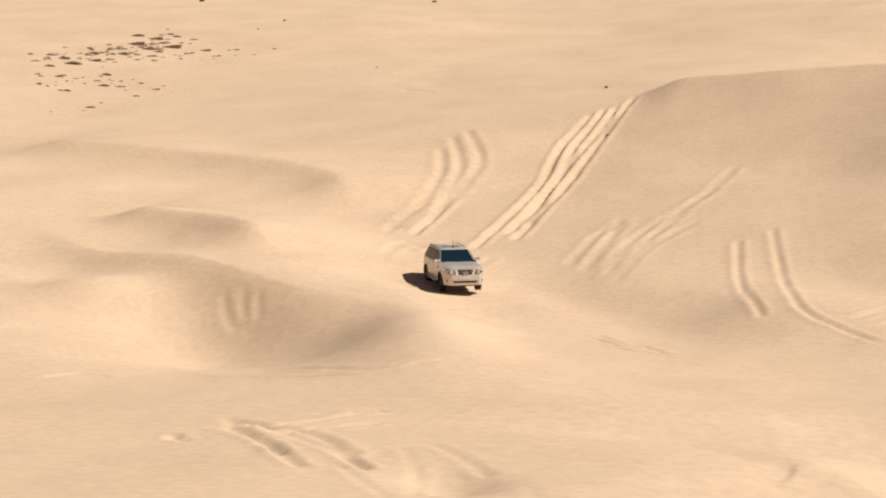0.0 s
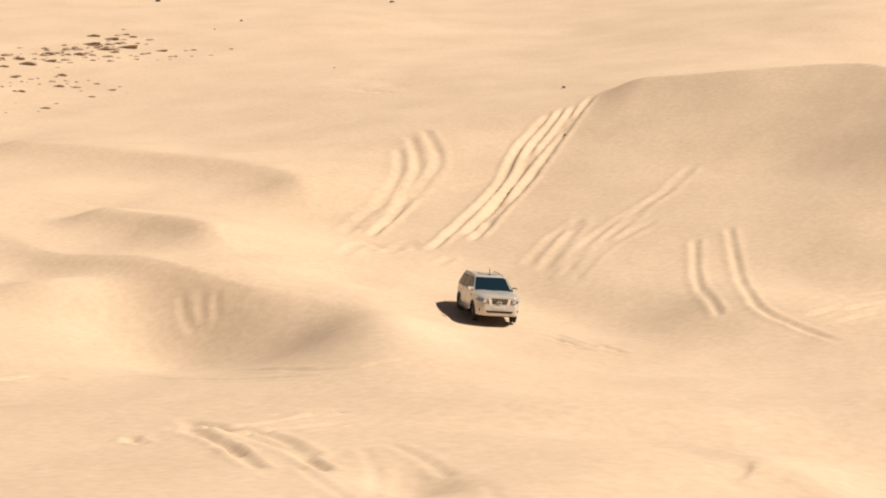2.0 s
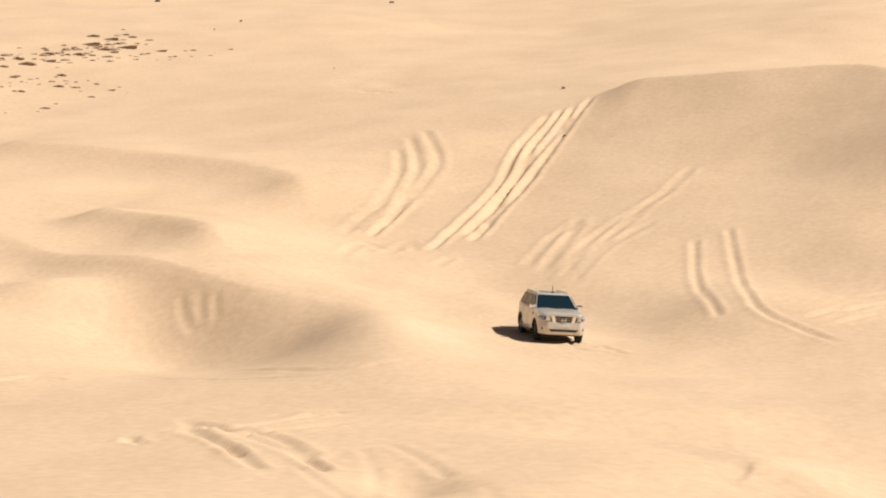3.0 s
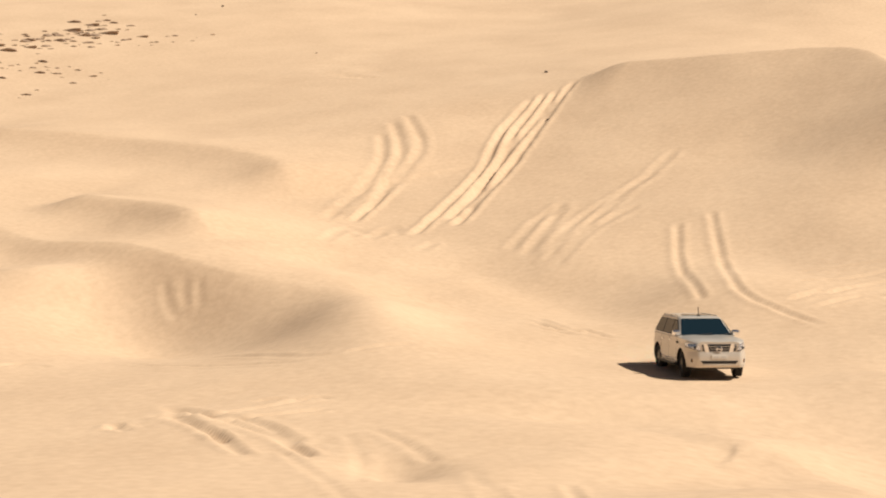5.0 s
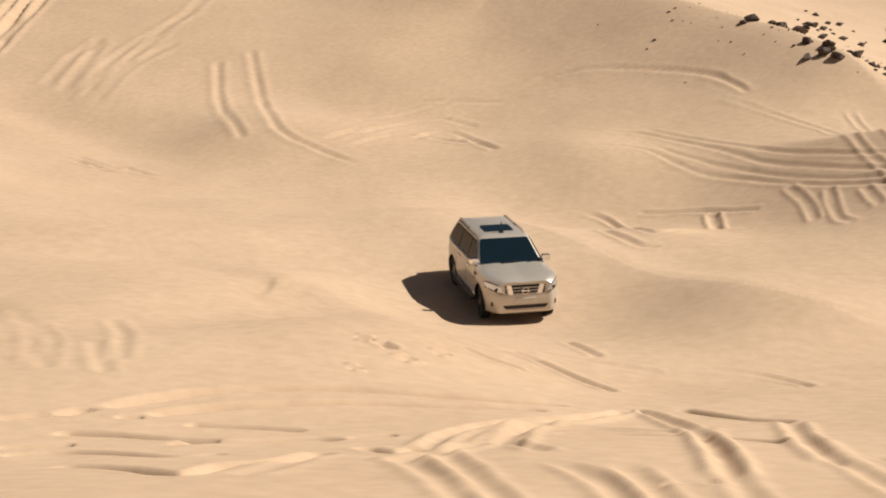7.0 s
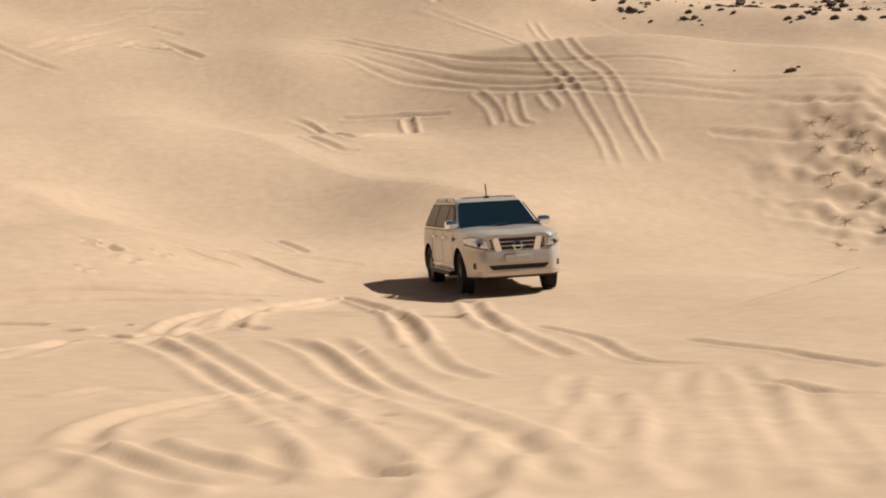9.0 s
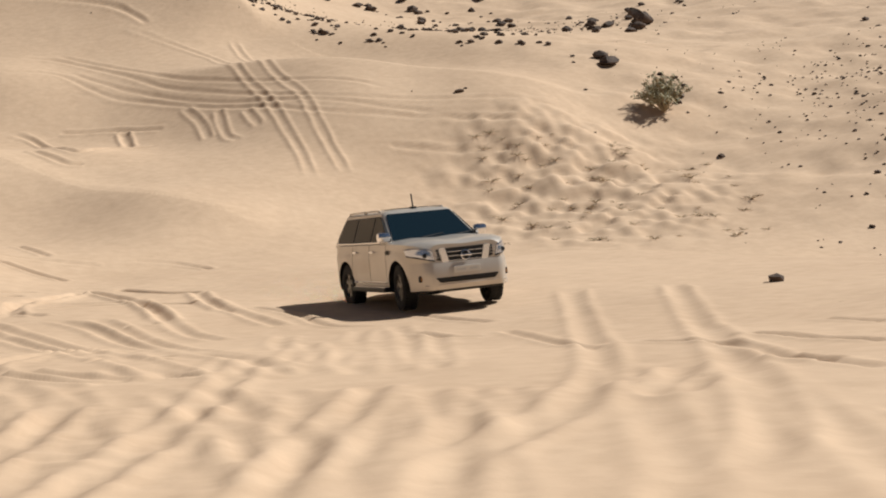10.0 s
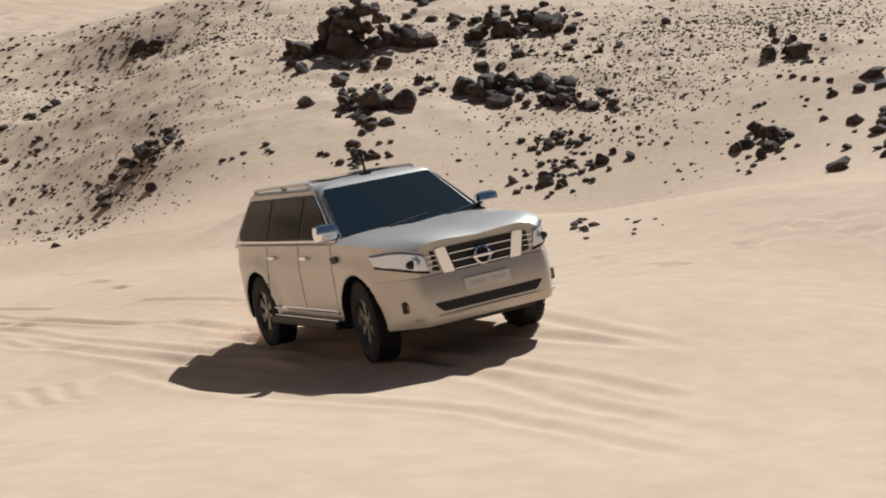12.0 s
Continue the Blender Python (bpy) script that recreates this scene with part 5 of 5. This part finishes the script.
def outcrop(x, y, wide, deep, high, count, size, seed):
    """A jagged heap of dark, fissured blocks that breaks out of the sand."""
    rng = random.Random(seed)
    base = new("rock_outcrop")
    base.location = (x, y, height(x, y))
    for k in range(count):
        t, u = rng.gauss(0, 0.25), rng.gauss(0, 0.25)
        s = size * math.exp(rng.gauss(0, 0.4))
        px, py = x + t * wide * 0.77 + u * deep * 0.64, y - t * wide * 0.64 + u * deep * 0.77
        top = max(0.0, 1 - abs(t) * 2.2) * high * rng.uniform(-0.1, 0.8)
        block = new("block", ROCK_FORMS[rng.randrange(10)])
        block.parent = base
        block.location = Vector((px, py, height(px, py) + max(top, 0.1 * s))) - base.location
        block.rotation_euler = (rng.uniform(-0.5, 0.5), rng.uniform(-0.5, 0.5), rng.uniform(0, 6.28))
        block.scale = (s * rng.uniform(0.8, 1.3), s, s * rng.uniform(0.9, 1.7))
    return tagged(base, "dark fissured rock outcrop breaking out of the sandy hill", "rock outcrop", "outcrops on the hill")


OUTCROPS = [
    (45.6, 25.4, 7.0, 1.8, 3.8, 80, 0.8), (51.2, 21.0, 2.2, 1.2, 2.4, 16, 0.8), (55.0, 20.6, 4.2, 4.0, 1.2, 20, 0.75),
    (38.5, 18.0, 3.2, 3.4, 0.9, 26, 0.62), (33.4, 13.2, 2.6, 3.0, 0.4, 16, 0.42), (43.4, 14.4, 3.0, 2.2, 1.2, 22, 0.75),
    (43.8, 10.6, 4.6, 2.4, 0.8, 24, 0.6), (39.3, 7.4, 4.0, 1.6, 0.3, 13, 0.4), (37.0, 4.6, 4.2, 3.6, 0.4, 22, 0.42),
    (32.0, 26.0, 2.8, 4.6, 0.5, 20, 0.5), (41.8, -1.9, 3.0, 4.6, 0.5, 16, 0.6), (52.8, 3.8, 2.6, 2.4, 1.4, 16, 0.7)]
for k, row in enumerate(OUTCROPS):
    outcrop(*row, k + 1)

# low stony ledges on the far slope
LEDGE_VERTS, LEDGE_FACES = [], []
for (x, y), count, size in zip([(-113.5, 107.6), (-111.3, 110.1), (-111.3, 114.2), (-111.7, 119.7), (-103.4, 117.1), (-100.0, 116.8), (-106.7, 100.5), (-102.0, 101.9), (-98.6, 103.0), (-97.1, 92.4)], (18, 26, 34, 22, 14, 8, 14, 20, 10, 5), (0.55, 0.6, 0.7, 0.55, 0.5, 0.4, 0.45, 0.45, 0.4, 0.3)):
    for _ in range(count):
        px, py = dice.gauss(x, 2.4), dice.gauss(y, 2.2)
        s = size * math.exp(dice.gauss(0, 0.45))
        verts, faces = PEBBLES[dice.randrange(5)]
        base, z = len(LEDGE_VERTS), height(px, py) - 0.02
        LEDGE_VERTS.extend((px + v.x * s * 2.4, py + v.y * s * 1.3, z + v.z * s * 0.9) for v in verts)
        LEDGE_FACES.extend([[base + i for i in f] for f in faces])
data = bpy.data.meshes.new("stony_ledge")
data.from_pydata(LEDGE_VERTS, [], LEDGE_FACES)
data.materials.append(GRAVEL)
tagged(new("stony_ledge", data), "low brown stony ledge showing through the far sand slope", "rock ledge", kind="stuff")

# fine gravel strewn over the hill
for x, y, wide, deep, count in ((46, 38, 9, 14, 1800), (34, 30, 9, 8, 700), (60, 8, 7, 9, 1900), (46, 8, 8, 6, 1100), (52, 14, 9, 10, 1200), (16, 74, 14, 7, 900), (34, 46, 9, 9, 900), (27, 24, 6, 7, 400), (48, 22, 6, 8, 700)):
    for _ in range(count):
        px, py = dice.gauss(x, wide * 0.55), dice.gauss(y, deep * 0.55)
        s = 0.13 * math.exp(dice.gauss(0, 0.45))
        pebble(px, py, height(px, py) + 0.02, s)
data = bpy.data.meshes.new("scree")
data.from_pydata(SCREE_VERTS, [], SCREE_FACES)
data.materials.append(ROCK)
tagged(new("scree", data), "small dark stones and gravel strewn over the sand", "gravel", kind="stuff")


def shrub(name, x, y, radius, high, stems, leafy, label, seed, group=""):
    """Thin stems that fan out of one root, forked, with small leaves towards the tips."""
    rng = random.Random(seed)
    root = new(name)
    root.location = (x, y, height(x, y) - 0.03)
    wood, leaves = bmesh.new(), bmesh.new()
    for k in range(stems):
        a, lean = rng.uniform(0, 6.28), rng.uniform(0.15, 1.15)
        way = Vector((math.cos(a) * math.sin(lean), math.sin(a) * math.sin(lean), math.cos(lean)))
        reach = rng.uniform(0.65, 1.0) / math.sqrt((way.xy.length / radius) ** 2 + (way.z / high) ** 2)
        bend = Vector((rng.uniform(-0.1, 0.1), rng.uniform(-0.1, 0.1), rng.uniform(0.0, 0.12))) * reach
        line = [way * reach * t + bend * math.sin(t * 3.1) for t in (0, 0.35, 0.7, 1.0)]
        tube(wood, line, 0.003 + 0.007 * radius, 4)
        for _ in range(3):
            t = rng.uniform(0.45, 0.85)
            p = way * reach * t + bend * math.sin(t * 3.1)
            q = p + (way + Vector((rng.uniform(-1, 1), rng.uniform(-1, 1), rng.uniform(-0.2, 0.9)))).normalized() * reach * 0.22
            tube(wood, [p, q], 0.004 + 0.003 * radius, 3)
            for _ in range(leafy):
                c = p.lerp(q, rng.uniform(0.2, 1.1)) + Vector((rng.uniform(-1, 1), rng.uniform(-1, 1), rng.uniform(-1, 1))) * 0.05 * radius
                u = Vector((rng.uniform(-1, 1), rng.uniform(-1, 1), rng.uniform(-0.3, 1))).normalized()
                w = u.orthogonal().normalized() * rng.uniform(0.018, 0.035) * radius
                u = u * rng.uniform(0.05, 0.09) * radius
                vs = [leaves.verts.new(c + o) for o in (-u, w, u, -w)]
                leaves.faces.new(vs)
    part("woody_frame", wood, TWIG, root)
    part("foliage", leaves, LEAF, root, "small dusty grey-green leaves")
    return tagged(root, label, "shrub", group)


shrub("desert_bush", 21.3, 46.2, 1.45, 1.75, 80, 6, "dusty grey-green desert bush on the sandy slope", 3)


def tuft_mesh(seed):
    """A low fan of dry, bent stalks."""
    rng = random.Random(seed)
    bm = bmesh.new()
    for _ in range(30):
        a, lean, reach = rng.uniform(0, 6.28), rng.uniform(0.5, 1.45), rng.uniform(0.5, 1.0)
        way = Vector((math.cos(a) * math.sin(lean), math.sin(a) * math.sin(lean), math.cos(lean) * 0.6))
        tube(bm, [way * reach * t + Vector((0, 0, 0.12 * math.sin(t * 3.1) * reach)) for t in (0, 0.5, 1.0)], 0.011, 3)
    data = bpy.data.meshes.new("dry_tuft")
    bm.to_mesh(data)
    bm.free()
    data.materials.append(TWIG)
    return data


TUFTS = [tuft_mesh(60 + k) for k in range(5)]
scrub_dice = random.Random(12)
for k in range(90):
    t, u = scrub_dice.random(), scrub_dice.random()
    x, y = 10.5 + 9.5 * t + 2.0 * u, 34.0 + 10.5 * u - 3.2 * t
    s = scrub_dice.uniform(0.18, 0.5)
    tuft = new("dry_tuft", TUFTS[scrub_dice.randrange(5)])
    tuft.location = (x, y, height(x, y) - 0.02)
    tuft.rotation_euler = (0, 0, scrub_dice.uniform(0, 6.28))
    tuft.scale = (s, s, s * scrub_dice.uniform(0.6, 1.0))
    tagged(tuft, "low dry straw-coloured tuft on the wind-scoured mound", "dry grass", "dry tufts on the mound")


# ---- sand thrown up behind the wheels ----
def spray_mesh():
    rng = random.Random(77)
    verts, faces = [], []
    for _ in range(11000):
        side = rng.choice((-0.85, 0.85))
        back = abs(rng.gauss(0, 1.8))
        x, y = -1.75 - back, side + rng.gauss(0, 0.12 + 0.16 * back)
        z = abs(rng.gauss(0, 0.06 + 0.17 * back * math.exp(-0.22 * back)))
        s = rng.uniform(0.003, 0.007)
        base = len(verts)
        for o in ((1, 0, -0.6), (-0.5, 0.87, -0.6), (-0.5, -0.87, -0.6), (0, 0, 1)):
            verts.append((x + o[0] * s, y + o[1] * s, z + o[2] * s))
        faces += [(base, base + 1, base + 3), (base + 1, base + 2, base + 3), (base + 2, base, base + 3), (base, base + 2, base + 1)]
    data = bpy.data.meshes.new("sand_spray")
    data.from_pydata(verts, [], faces)
    data.materials.append(DUST)
    return data


spray = tagged(new("sand_spray", spray_mesh()), "fine sand thrown up behind the rear wheels", "dust", kind="stuff")


def car_pose(x, y, z, heading, nose, lean):
    h, p, r = radians(heading), radians(nose), radians(lean)
    turn = Matrix.Rotation(h, 4, "Z") @ Matrix.Rotation(-p, 4, "Y") @ Matrix.Rotation(r, 4, "X")
    return Matrix.Translation((x, y, z)) @ turn


def motions():
    walk(suv, [(row[0], car_pose(*row[1:])) for row in DRIVE])
    walk(spray, [(row[0], car_pose(*row[1:])) for row in DRIVE])
    t = np.array([r[0] for r in DRIVE])
    gone = np.concatenate([[0], np.cumsum([math.dist(a[1:4], b[1:4]) for a, b in zip(DRIVE, DRIVE[1:])])])
    for wheel in wheels:
        rows, turn, last = [], 0.0, 0.0
        place = wheel.location.copy()
        steer = -6 if place.x > 0 else 0
        for k in range(361):
            way = float(np.interp(k / 30, t, gone))
            turn += min((way - last) / WHEEL_R, radians(80))
            last = way
            rows.append((k / 30, Matrix.Translation(place) @ Matrix.Rotation(radians(steer), 4, "Z") @ Matrix.Rotation(turn, 4, "Y")))
        walk(wheel, rows)


motions()
